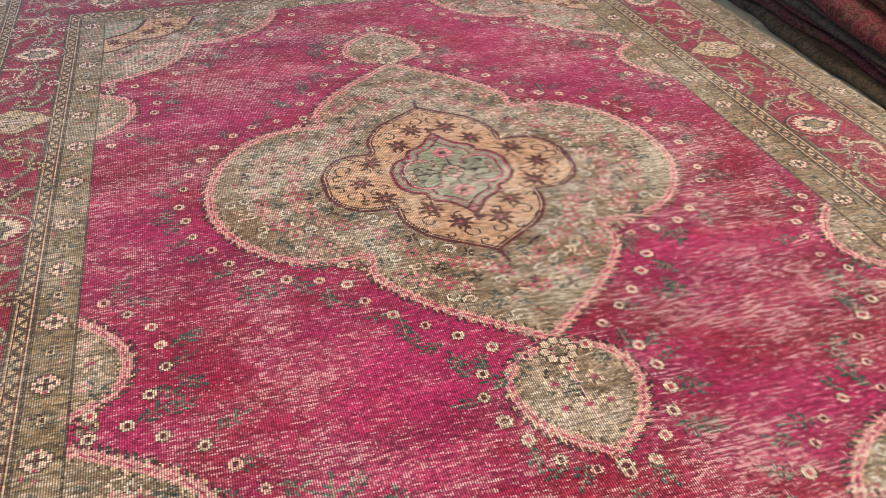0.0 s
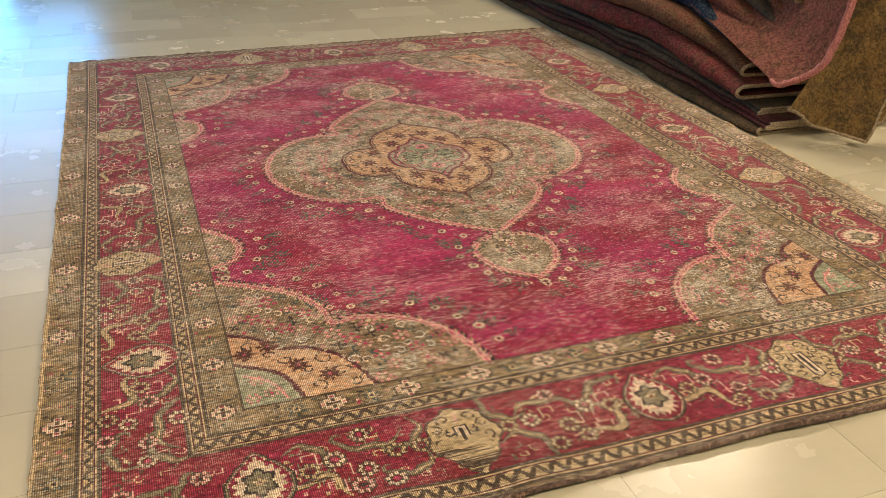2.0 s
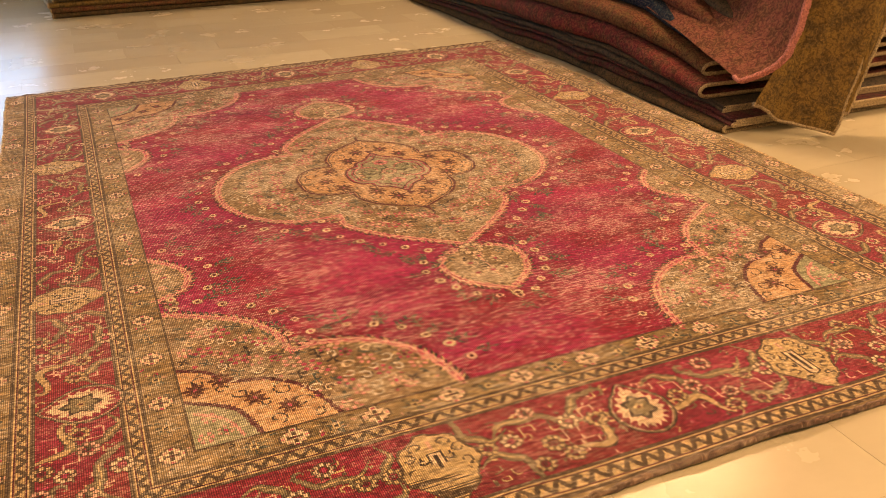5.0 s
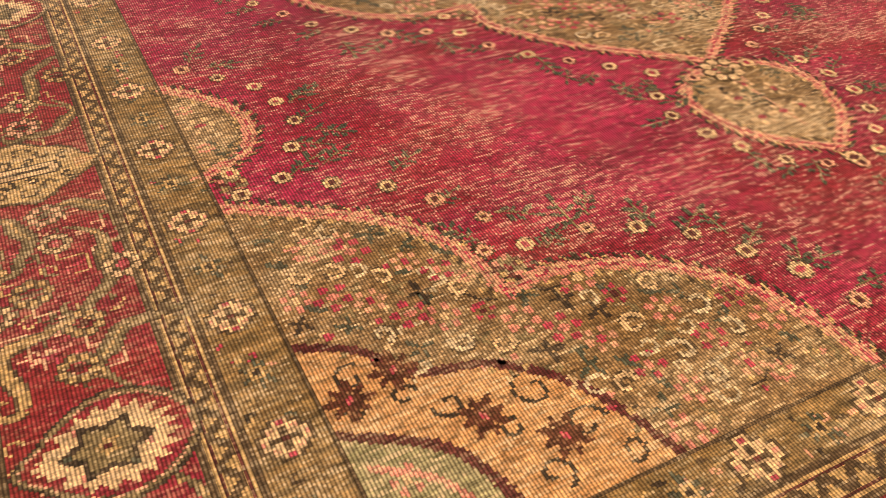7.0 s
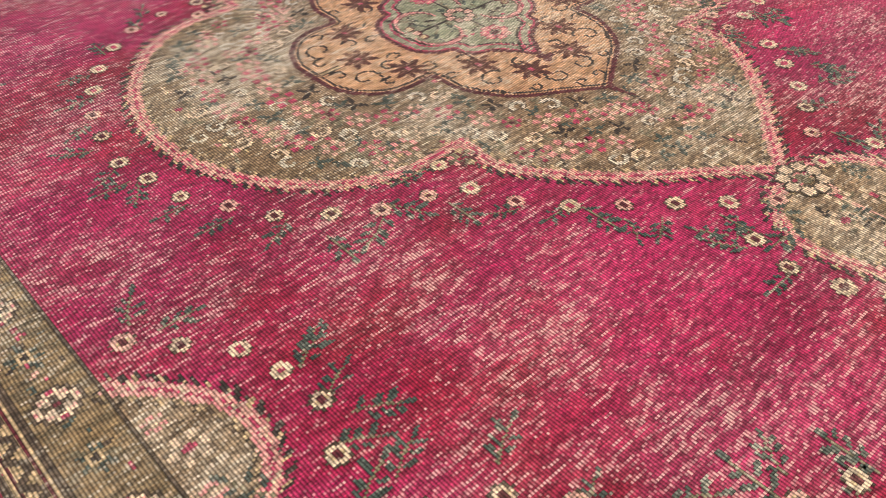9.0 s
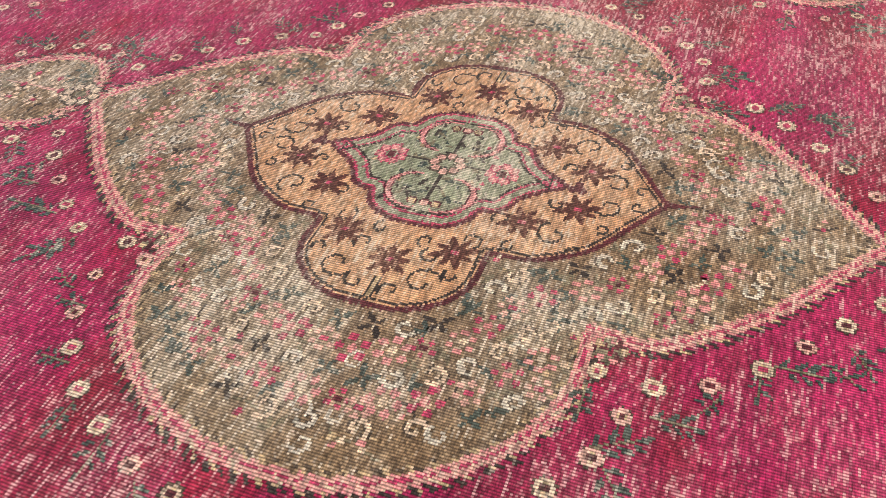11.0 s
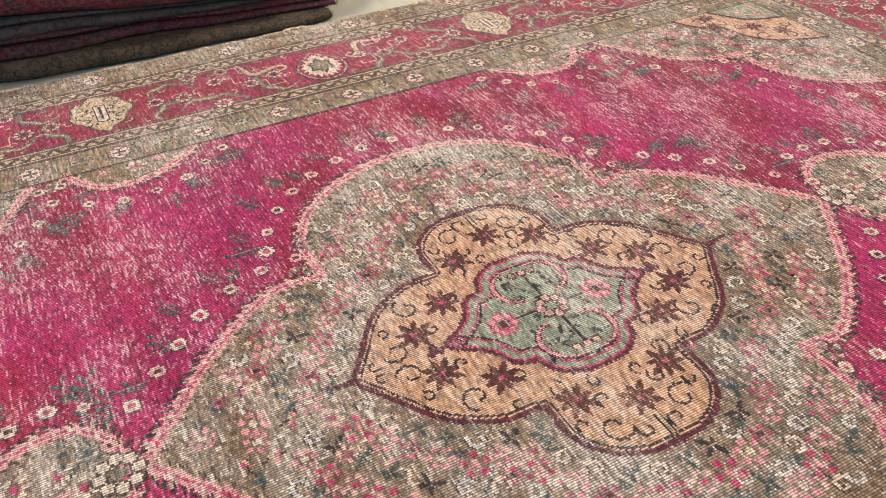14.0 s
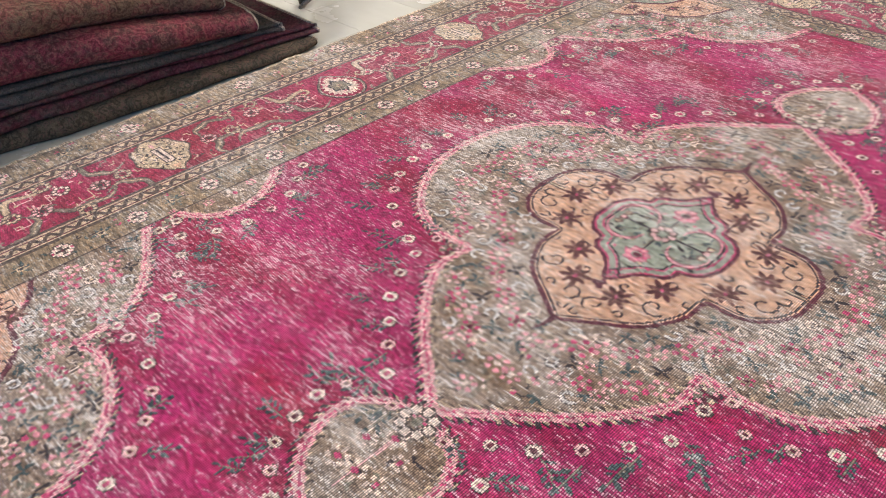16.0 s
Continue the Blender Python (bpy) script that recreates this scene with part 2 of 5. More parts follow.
def knots(sheet, cells, z, mat):
    """Lays knots as runs along their rows, so that every motif has the stepped edges of weaving."""
    rows = {}
    for i, j in cells:
        rows.setdefault(j, []).append(i)
    for j, cols in rows.items():
        cols.sort()
        start = prev = cols[0]
        for i in cols[1:] + [None]:
            if i is not None and i == prev + 1:
                prev = i
                continue
            x0, x1, y0, y1 = start * WARP, (prev + 1) * WARP, j * ROW, (j + 1) * ROW
            sheet.face([(x0, y0, z), (x1, y0, z), (x1, y1, z), (x0, y1, z)], mat)
            if i is not None:
                start = prev = i


def ribbon(sheet, pts, o0, o1, z, mat, jag=0.0, closed=False, slant=0.0):
    """A woven stripe along a curve, between two offsets to its right; jag gives both edges stepped teeth."""
    ns = normals(pts, closed)
    inner, outer = [], []
    for i, (p, q) in enumerate(zip(pts, ns)):
        t = (jag if i % 2 else -jag * 0.4) * (0.4 + 1.2 * noise.random())
        a, b = o0 - t, o1 + t
        tx, ty = -q[1] * slant * (i % 2), q[0] * slant * (i % 2)
        inner.append(place(p[0] + q[0] * a + tx, p[1] + q[1] * a + ty, z))
        outer.append(place(p[0] + q[0] * b + tx, p[1] + q[1] * b + ty, z))
    if closed:
        inner.append(inner[0]), outer.append(outer[0])
    cells = set()
    for k in range(len(inner) - 1):
        knot_cells([inner[k], inner[k + 1], outer[k + 1], outer[k]], cells)
        cells.add((math.floor((inner[k][0] + outer[k][0]) / 2 / WARP), math.floor((inner[k][1] + outer[k][1]) / 2 / ROW)))
    knots(sheet, cells, z, mat)


def fill(sheet, pts, z, mat):
    sheet.face([place(p[0], p[1], z) for p in pts], mat)


def mirror(pts, sx, sy):
    return [(p[0] * sx, p[1] * sy) for p in pts]


def four(quarter):
    """A closed outline, clockwise from the top, from its first quarter (top to side)."""
    a = quarter
    b = mirror(quarter, 1, -1)[::-1][1:]
    c = mirror(quarter, -1, -1)[1:]
    d = mirror(quarter, -1, 1)[::-1][1:-1]
    return a + b + c + d


def box(sheet, x0, x1, y0, y1, z0, z1, mat, bevel=0.0):
    e = bevel
    lower = [(x0, y0, z0), (x1, y0, z0), (x1, y1, z0), (x0, y1, z0)]
    mid = [(x0, y0, z1 - e), (x1, y0, z1 - e), (x1, y1, z1 - e), (x0, y1, z1 - e)]
    sheet.grid([lower, mid], mat, close=True)
    if e:
        top = [(x0 + e, y0 + e, z1), (x1 - e, y0 + e, z1), (x1 - e, y1 - e, z1), (x0 + e, y1 - e, z1)]
        sheet.grid([mid, top], mat, close=True)
        sheet.face(top, mat)
    else:
        sheet.face(mid, mat)
    sheet.face(lower[::-1], mat)


STEP_Z = 0.00022  # one layer of pattern over the next


def lay(k):
    return 0.0008 + STEP_Z * k

# ---------------------------------------------------------------- the room


def marble():
    m, t, b = node_mat("cream_marble")
    pos = t.nodes.new("ShaderNodeNewGeometry").outputs["Position"]
    rnd = t.nodes.new("ShaderNodeObjectInfo").outputs["Random"]
    cloud = noise_at(t, pos, 3.0, 5.0, 0.6)
    vein = noise_at(t, pos, 1.0, 6.0, 0.65, (2.2, 6.5, 1))
    col = mix_rgb(t, ramp(t, cloud, 0.2, 0.8), (0.64, 0.60, 0.44), (0.56, 0.52, 0.375))
    col = mix_rgb(t, ramp(t, vein, 0.3, 0.9, 0.0, 0.22), col, (0.36, 0.31, 0.24))
    col = mix_rgb(t, ramp(t, rnd, 0.0, 1.0, 0.0, 0.55), col, (0.44, 0.39, 0.28))
    t.links.new(col, b.inputs["Base Color"])
    t.links.new(ramp(t, cloud, 0.3, 0.7, 0.23, 0.28), b.inputs["Roughness"])
    bump = t.nodes.new("ShaderNodeBump")
    bump.inputs["Strength"].default_value, bump.inputs["Distance"].default_value = 0.08, 0.002
    t.links.new(noise_at(t, pos, 14.0, 4.0), bump.inputs["Height"])
    t.links.new(bump.outputs[0], b.inputs["Normal"])
    return m


def plaster(name, rgb):
    m, t, b = node_mat(name)
    pos = t.nodes.new("ShaderNodeNewGeometry").outputs["Position"]
    col = mix_rgb(t, noise_at(t, pos, 2.0, 5.0), rgb, tuple(c * 0.86 for c in rgb))
    t.links.new(col, b.inputs["Base Color"])
    b.inputs["Roughness"].default_value = 0.85
    return m


MARBLE = marble()
GROUT = plaster("pale_grout", (0.50, 0.45, 0.33))
WALL_PAINT = plaster("warm_white_paint", (0.72, 0.68, 0.60))
CEILING_PAINT = plaster("white_ceiling_paint", (0.8, 0.79, 0.76))

s = Sheet()
box(s, ROOM_X0 - 0.2, ROOM_X1 + 0.2, ROOM_Y0 - 0.2, ROOM_Y1 + 0.2, FLOOR_Z - 0.12, FLOOR_Z - 0.0015, GROUT)
floor = tagged(new("floor", s.mesh("floor")), "cream marble tiled shop floor with thin joints", "floor", kind="structure")
s = Sheet()
box(s, ROOM_X0 - 0.2, ROOM_X1 + 0.2, ROOM_Y0 - 0.2, ROOM_Y1 + 0.2, ROOM_H, ROOM_H + 0.15, CEILING_PAINT)
tagged(new("ceiling", s.mesh("ceiling")), "plain white painted ceiling", "ceiling", kind="structure")
# the far wall has a wide glazed opening at its end
WIN_X0, WIN_X1, WIN_Z0, WIN_Z1 = -5.0, -1.5, 0.05, 2.85


def wall(name, boxes):
    sh = Sheet()
    for b in boxes:
        box(sh, *b, WALL_PAINT)
    return tagged(new(name, sh.mesh(name)), "plain warm white painted wall", "wall", kind="structure")


wall("wall_south", [(ROOM_X0 - 0.2, ROOM_X1 + 0.2, ROOM_Y0 - 0.2, ROOM_Y0, FLOOR_Z, ROOM_H)])
wall("wall_east", [(ROOM_X1, ROOM_X1 + 0.2, ROOM_Y0, ROOM_Y1, FLOOR_Z, ROOM_H)])
wall("wall_west", [(ROOM_X0 - 0.2, ROOM_X0, ROOM_Y0, ROOM_Y1, FLOOR_Z, ROOM_H)])
wall("wall_north", [(ROOM_X0 - 0.2, WIN_X0, ROOM_Y1, ROOM_Y1 + 0.2, FLOOR_Z, ROOM_H),
                    (WIN_X1, ROOM_X1 + 0.2, ROOM_Y1, ROOM_Y1 + 0.2, FLOOR_Z, ROOM_H),
                    (WIN_X0, WIN_X1, ROOM_Y1, ROOM_Y1 + 0.2, FLOOR_Z, WIN_Z0),
                    (WIN_X0, WIN_X1, ROOM_Y1, ROOM_Y1 + 0.2, WIN_Z1, ROOM_H)])

# ---------------------------------------------------------------- the rug
rug = thing("rug", "large worn crimson oriental rug with drab floral medallion", "rug")

U_EDGE, U_G1, U_R1, U_R0, U_G0, U_F = 1.5, 1.405, 1.352, 1.148, 1.095, 1.0
V_EDGE, V_G1, V_R1, V_R0, V_G0, V_F = 1.95, 1.935, 1.868, 1.60, 1.54, 1.465

# woven body: a thin slab under the whole pattern
s = Sheet()
edge = []
for (a, b) in (((-1.5, -1.95), (1.5, -1.95)), ((1.5, -1.95), (1.5, 1.95)), ((1.5, 1.95), (-1.5, 1.95)), ((-1.5, 1.95), (-1.5, -1.95))):
    for i in range(60):
        f = i / 60
        u, v = a[0] + (b[0] - a[0]) * f, a[1] + (b[1] - a[1]) * f
        w = 0.006 * noise.noise((u * 3, v * 3, 5))
        edge.append((u + (w if a[0] == b[0] else 0), v + (w if a[1] == b[1] else 0)))
top = [place(u, v, 0) for u, v in edge]
low = [place(u, v, FLOOR_Z + 0.001) for u, v in edge]
def band(sheet, u0, u1, v0, v1, z, mat, step=0.04):
    """A straight stretch of weave, cut finely so that it follows the skew."""
    nu, nv = max(1, round((u1 - u0) / step)), max(1, round((v1 - v0) / step))
    rows = [[place(u0 + (u1 - u0) * i / nu, v0 + (v1 - v0) * j / nv, z) for i in range(nu + 1)] for j in range(nv + 1)]
    sheet.grid(rows, mat)


def frame_band(sheet, ui, uo, vi, vo, z, mat):
    band(sheet, -uo, -ui, -vo, vo, z, mat)
    band(sheet, ui, uo, -vo, vo, z, mat)
    band(sheet, -ui, ui, -vo, -vi, z, mat)
    band(sheet, -ui, ui, vi, vo, z, mat)


band(s, -1.5, 1.5, -1.95, 1.95, 0, BEIGE)
s.grid([low, top], BEIGE, close=True)
body = part("rug_body", s, rug, "beige woven rug body with worn sides")
s = Sheet()
band(s, -U_F, U_F, -V_F, V_F, lay(0), CRIMSON)
field = part("field", s, rug, "abraded crimson field with pale streaks")
s = Sheet()
frame_band(s, U_R0, U_R1, V_R0, V_R1, lay(0), BORDER_RED)
main_border = part("main_border", s, rug, "madder red main border")
s = Sheet()
frame_band(s, U_F, U_G0, V_F, V_G0, lay(0), BEIGE)
inner_border = part("inner_border", s, rug, "faded beige inner border")
outer_borders = {}
for sx in (-1, 1):
    s = Sheet()
    band(s, min(sx * U_G1, sx * U_EDGE), max(sx * U_G1, sx * U_EDGE), -1.93, 1.93, lay(0), BEIGE)
    outer_borders[sx] = part("outer_border", s, rug, "faded beige outer border")


def guard_band(name, ui, uo, vi, vo, v_out=None):
    """A narrow cream stripe with a dark running zigzag, edged by dark lines."""
    sh = Sheet()
    frame_band(sh, ui, uo, vi, vo, lay(1), TAN)
    for (a, b, c, d) in ((ui - 0.004, ui + 0.006, vi - 0.004, vi + 0.006), (uo - 0.006, uo + 0.004, vo - 0.006, vo + 0.004)):
        frame_band(sh, a, b, c, d, lay(3), UMBER)
    for (a, b, c, d) in ((ui + 0.011, ui + 0.015, vi + 0.011, vi + 0.015), (uo - 0.015, uo - 0.011, vo - 0.015, vo - 0.011)):
        frame_band(sh, a, b, c, d, lay(2), MAROON)
    return sh


def zigzag(sheet, a, b, half, period, z, mat, thick=0.007):
    """A running zigzag between two points of the design."""
    a, b = Vector(a), Vector(b)
    n = int((b - a).length / period) * 2
    d = (b - a) / n
    q = Vector((d.y, -d.x)).normalized()
    pts = [a + d * i + q * (half if i % 2 else -half) for i in range(n + 1)]
    w = d.normalized() * thick
    cells = set()
    for i in range(n):
        p0, p1 = pts[i], pts[i + 1]
        knot_cells([place(*(p0 - w)), place(*(p1 - w)), place(*(p1 + w)), place(*(p0 + w))], cells)
    knots(sheet, cells, z, mat)


for ui, uo, vi, vo in ((U_G0, U_R0, V_G0, V_R0), (U_R1, U_G1, V_R1, V_G1)):
    s = guard_band("guard", ui, uo, vi, vo)
    uc, vc, hu, hv = (ui + uo) / 2, (vi + vo) / 2, (uo - ui) / 2 - 0.014, (vo - vi) / 2 - 0.014
    for sx in (-1, 1):
        zigzag(s, (sx * uc, -vc), (sx * uc, vc), hu, 0.044, lay(4), UMBER)
        zigzag(s, (-uc, sx * vc), (uc, sx * vc), hv, 0.044, lay(5), UMBER)
    part("guard_stripe", s, rug, "narrow tan guard stripe with dark zigzag")
s = Sheet()
frame_band(s, U_F - 0.003, U_F + 0.002, V_F - 0.003, V_F + 0.002, lay(9), UMBER)
part("field_line", s, rug, "thin dark line round the field")

# medallion, pendants, corner pieces
MED = spline([(0, 0.77), (0.085, 0.70), (0.18, 0.625), (0.27, 0.53), (0.325, 0.44), (0.318, 0.352)]) + \
    spline([(0.318, 0.352), (0.44, 0.352), (0.55, 0.30), (0.635, 0.20), (0.68, 0.09), (0.69, 0.0)])[1:]
PEND = spline([(0.0, 0.80), (0.07, 0.80), (0.128, 0.85), (0.14, 0.92), (0.11, 1.0), (0.06, 1.05), (0, 1.095)])
CORNER = spline([(1.0, 0.825), (0.89, 0.885), (0.785, 0.955), (0.72, 1.05), (0.70, 1.155)]) + \
    spline([(0.70, 1.155), (0.61, 1.145), (0.495, 1.19), (0.41, 1.265), (0.357, 1.37), (0.34, 1.465)])[1:]
ARCH = spline([(1.0, 0.435), (0.945, 0.49), (0.90, 0.56), (0.893, 0.64), (0.925, 0.70), (1.0, 0.745)])


def strokes(sheet, pts, o0, o1, z, mat, every=2, first=0, width=0.006, slant=0.012, closed=False, ragged=0.35):
    """Short slanted stitches across a curve, between two offsets to its right."""
    ns = normals(pts, closed)
    cells = set()
    for i in range(first, len(pts), every):
        p, q = pts[i], ns[i]
        t = (-q[1], q[0])
        a = o0 + (o1 - o0) * ragged * noise.random()
        b = o1 - (o1 - o0) * ragged * noise.random()
        lean, w = slant * (0.6 + 0.8 * noise.random()), width * (0.35 + 0.3 * noise.random())
        quad = [(p[0] + q[0] * o + t[0] * l, p[1] + q[1] * o + t[1] * l) for o, l in ((a, -w), (a, w), (b, lean + w), (b, lean - w))]
        knot_cells([place(*c) for c in quad], cells)
    knots(sheet, cells, z, mat)


def pink_edge(sheet, pts, closed=False, side=1, k=3):
    """The feathered rose border of the medallion and corner pieces; the curve is its outer edge."""
    pts = resample(pts, 0.006, closed)
    for o0, o1, dz, mat, every, first, width in ((-0.028, -0.005, 0, DARK, 3, 0, 0.009), (-0.022, -0.004, 0.3, TAN, 5, 1, 0.008), (0.010, 0.028, 0, UMBER, 4, 0, 0.007),
                                                 (0.008, 0.026, 0.3, TAN, 5, 2, 0.008)):
        a, b = (o0, o1) if side > 0 else (-o1, -o0)
        strokes(sheet, pts, a, b, lay(k + dz), mat, every, first, width, 0.012, closed)
    a, b = (-0.007, 0.011) if side > 0 else (-0.011, 0.007)
    ribbon(sheet, pts[::2], a, b, lay(k + 1), SALMON, 0.003, closed, slant=0.005)
    for o0, o1, dz, mat, every, first, width in ((-0.013, 0.000, 2, PINK, 3, 0, 0.010), (0.004, 0.016, 2, PINK, 3, 1, 0.010), (-0.002, 0.007, 3, ROSE, 1, 0, 0.007),
                                                 (-0.010, 0.012, 4, SALMON, 7, 3, 0.007), (-0.012, 0.004, 4.3, CREAM, 11, 5, 0.006)):
        a, b = (o0, o1) if side > 0 else (-o1, -o0)
        strokes(sheet, pts, a, b, lay(k + dz), mat, every, first, width, 0.014, closed)


MED_LOOP = four(MED)
s = Sheet()
fill(s, MED_LOOP, lay(2), DRAB)
medallion = part("medallion", s, rug, "drab olive medallion ground, worn pale")
s = Sheet()
pink_edge(s, MED_LOOP, True)
part("medallion_edge", s, medallion, "serrated rose pink medallion edge")
for sy in (-1, 1):
    loop = mirror(PEND, 1, sy) + mirror(PEND, -1, sy)[::-1][1:-1]
    s = Sheet()
    fill(s, loop, lay(2), DRAB)
    pend = part("pendant", s, rug, "drab pendant with rose edge")
    s = Sheet()
    pink_edge(s, loop, True, -sy)
    part("pendant_edge", s, pend)
for sx, sy in itertools.product((-1, 1), (-1, 1)):
    c = mirror(CORNER, sx, sy)
    s = Sheet()
    fill(s, c + [(sx * 1.0, sy * 1.465)], lay(2), DRAB)
    corner = part("corner_piece", s, rug, "drab corner piece with scalloped rose edge")
    s = Sheet()
    pink_edge(s, c, False, sx * sy)
    part("corner_edge", s, corner)
    a = mirror(ARCH, sx, sy)
    s = Sheet()
    fill(s, a, lay(2), DRAB)
    arch = part("side_arch", s, rug, "small drab half lobe at the field's side")
    s = Sheet()
    pink_edge(s, a, False, sx * sy)
    part("arch_edge", s, arch)

ORANGE = spline([(0, 0.41), (0.07, 0.365), (0.15, 0.31), (0.2, 0.23), (0.208, 0.15)], 0.01) + \
    spline([(0.208, 0.15), (0.29, 0.147), (0.345, 0.11), (0.372, 0.055), (0.376, 0.0)], 0.01)[1:]
TEAL_Q = spline([(0, 0.225), (0.045, 0.165), (0.095, 0.135), (0.105, 0.1)], 0.008) + \
    spline([(0.105, 0.1), (0.145, 0.082), (0.168, 0.045), (0.172, 0.0)], 0.008)[1:]
OR_LOOP, TEAL_LOOP = four(ORANGE), four(TEAL_Q)
s = Sheet()
fill(s, OR_LOOP, lay(3), APRICOT)
lobed = part("apricot_panel", s, medallion, "apricot lobed panel with dark scrolls")
s = Sheet()
pts = resample(OR_LOOP, 0.005, True)
ribbon(s, pts, -0.0055, 0.0045, lay(5), MAROON, 0.0015, True)
ribbon(s, pts, 0.009, 0.0125, lay(6), DARK, 0.001, True)
fill(s, TEAL_LOOP, lay(4), TEAL)
pts = resample(TEAL_LOOP, 0.005, True)
ribbon(s, pts, -0.009, 0.0, lay(5) + 0.00013, MAROON, 0.003, True)
ribbon(s, pts, 0.0, 0.004, lay(6), ROSE, 0.001, True)
ribbon(s, pts, 0.019, 0.023, lay(6) + 0.00004, ROSE, 0.001, True)
ribbon(s, pts, 0.025, 0.028, lay(6) + 0.00008, DARK, 0.001, True)
part("centre_panel", s, medallion, "grey-green centre with maroon outline")

# ---------------------------------------------------------------- woven motifs of the rug
rnd = random.Random(11)


TICK = itertools.count()


def lifted(z):
    """A hair's breadth between pieces of one layer, so that none share a plane."""
    return z + (next(TICK) % 23) * 2e-6


SPIN = [0.0, 1.0]  # turn and size of the motif being woven


def spun(p):
    c, n, k = math.cos(SPIN[0]), math.sin(SPIN[0]), SPIN[1]
    return (k * (p[0] * c - p[1] * n), k * (p[0] * n + p[1] * c))


def flat(sheet, pts, z, mat):
    cells = set()
    pts = [spun(p) for p in pts]
    knot_cells(pts, cells)
    if not cells:
        cells.add((math.floor(sum(p[0] for p in pts) / len(pts) / WARP), math.floor(sum(p[1] for p in pts) / len(pts) / ROW)))
    knots(sheet, cells, lifted(z), mat)


def disc(sheet, r, z, mat, lobes=0, amp=0.0, cx=0.0, cy=0.0, rot=0.0, n=0, sharp=False, sx=1.0, sy=1.0):
    n = n or (lobes * 6 if lobes else 14)
    pts = []
    for i in range(n):
        a = 2 * math.pi * i / n
        w = math.cos(lobes * a) if lobes else 0
        if sharp:
            w = 1 - 2 * abs(((lobes * a / math.pi) % 2) - 1)
        q = r + amp * w
        pts.append((cx + sx * q * math.cos(a + rot), cy + sy * q * math.sin(a + rot)))
    flat(sheet, pts, z, mat)


def strip(sheet, pts, w0, w1, z, mat, w_mid=None):
    """A drawn line of changing width."""
    ns = normals(pts)
    cells, prev, n = set(), None, len(pts) - 1
    for i, (p, q) in enumerate(zip(pts, ns)):
        f = i / n
        w = w0 + (w1 - w0) * f if w_mid is None else (w0 + (w_mid - w0) * min(1, 2 * f) if f < 0.5 else w_mid + (w1 - w_mid) * (2 * f - 1))
        a, b = spun((p[0] - q[0] * w / 2, p[1] - q[1] * w / 2)), spun((p[0] + q[0] * w / 2, p[1] + q[1] * w / 2))
        c = spun(p)
        if prev:
            knot_cells([prev[0], prev[1], b, a], cells)
            m_ = max(1, int(math.hypot(c[0] - prev[2][0], c[1] - prev[2][1]) / ROW))
            for k in range(m_):
                g = (k + 0.5) / m_
                cells.add((math.floor((prev[2][0] * (1 - g) + c[0] * g) / WARP), math.floor((prev[2][1] * (1 - g) + c[1] * g) / ROW)))
        prev = (a, b, c)
    knots(sheet, cells, lifted(z), mat)


def spiral(cx, cy, r, a0, turns, n=16, inner=0.3):
    out = []
    for i in range(n + 1):
        f = i / n
        a, q = a0 + turns * 2 * math.pi * f, r * (1 - (1 - inner) * f)
        out.append((cx + q * math.cos(a), cy + q * math.sin(a)))
    return out


def moved(pts, x, y, rot=0.0, k=1.0, kx=1.0):
    c, s_ = math.cos(rot), math.sin(rot)
    return [(x + k * (p[0] * kx * c - p[1] * s_), y + k * (p[0] * kx * s_ + p[1] * c)) for p in pts]


LEAFLET = [(0, 0), (0.35, 0.17), (0.7, 0.16), (1, 0), (0.7, -0.16), (0.35, -0.17)]


def leaflet(sheet, x, y, rot, length, z, mat):
    flat(sheet, moved(LEAFLET, x, y, rot, length), z, mat)


class Motif:
    """A woven figure, kept as one mesh for each turn and size in which it is used."""

    def __init__(self, build, *args):
        self.build, self.args, self.made = build, args, {}

    def mesh(self, rot, size):
        key = (round(rot / (2 * math.pi) * 12) % 12, round(size * 10))
        if key not in self.made:
            SPIN[0], SPIN[1] = key[0] * 2 * math.pi / 12, key[1] / 10
            self.made[key] = self.build(*self.args)
            SPIN[0], SPIN[1] = 0.0, 1.0
        return self.made[key]


def put(name, motif, parent, u, v, k=8, rot=0.0, size=1.0):
    ob = part(name, motif.mesh(rot, size), parent)
    x, y, _ = place(u, v)
    ob.location = (round(x / WARP) * WARP, round(y / ROW) * ROW, lifted(lay(k)))
    return ob


E2 = 0.00006  # between the colours of one small motif


def rosette_mesh(centre, ring, r=0.0165):
    sh = Sheet()
    disc(sh, r * 1.08, 0, UMBER, 9, 0.0025, sharp=True)
    disc(sh, r * 0.95, E2, ring, 8, 0.0016)
    disc(sh, r * 0.50, 2 * E2, TAN, 6, 0.0008)
    disc(sh, r * 0.44, 3 * E2, centre, 6, 0.0012)
    return sh.mesh("rosette")


ROSETTES = [Motif(rosette_mesh, MAROON, CREAM), Motif(rosette_mesh, ROSE, CREAM, 0.0175), Motif(rosette_mesh, MAROON, SALMON, 0.0158)]


def blossom_mesh(petal, centre, petals=8, r=0.025, outline=UMBER):
    sh = Sheet()
    for i in range(petals):
        a = 2 * math.pi * i / petals
        x, y = r * 0.68 * math.cos(a), r * 0.68 * math.sin(a)
        if outline:
            disc(sh, r * 0.34, 0, outline, cx=x, cy=y, n=8)
        disc(sh, r * (0.25 if r > 0.03 or not outline else 0.22), E2, petal, cx=x, cy=y, n=8)
    disc(sh, r * 0.28, 2 * E2, centre, n=8)
    return sh.mesh("blossom")


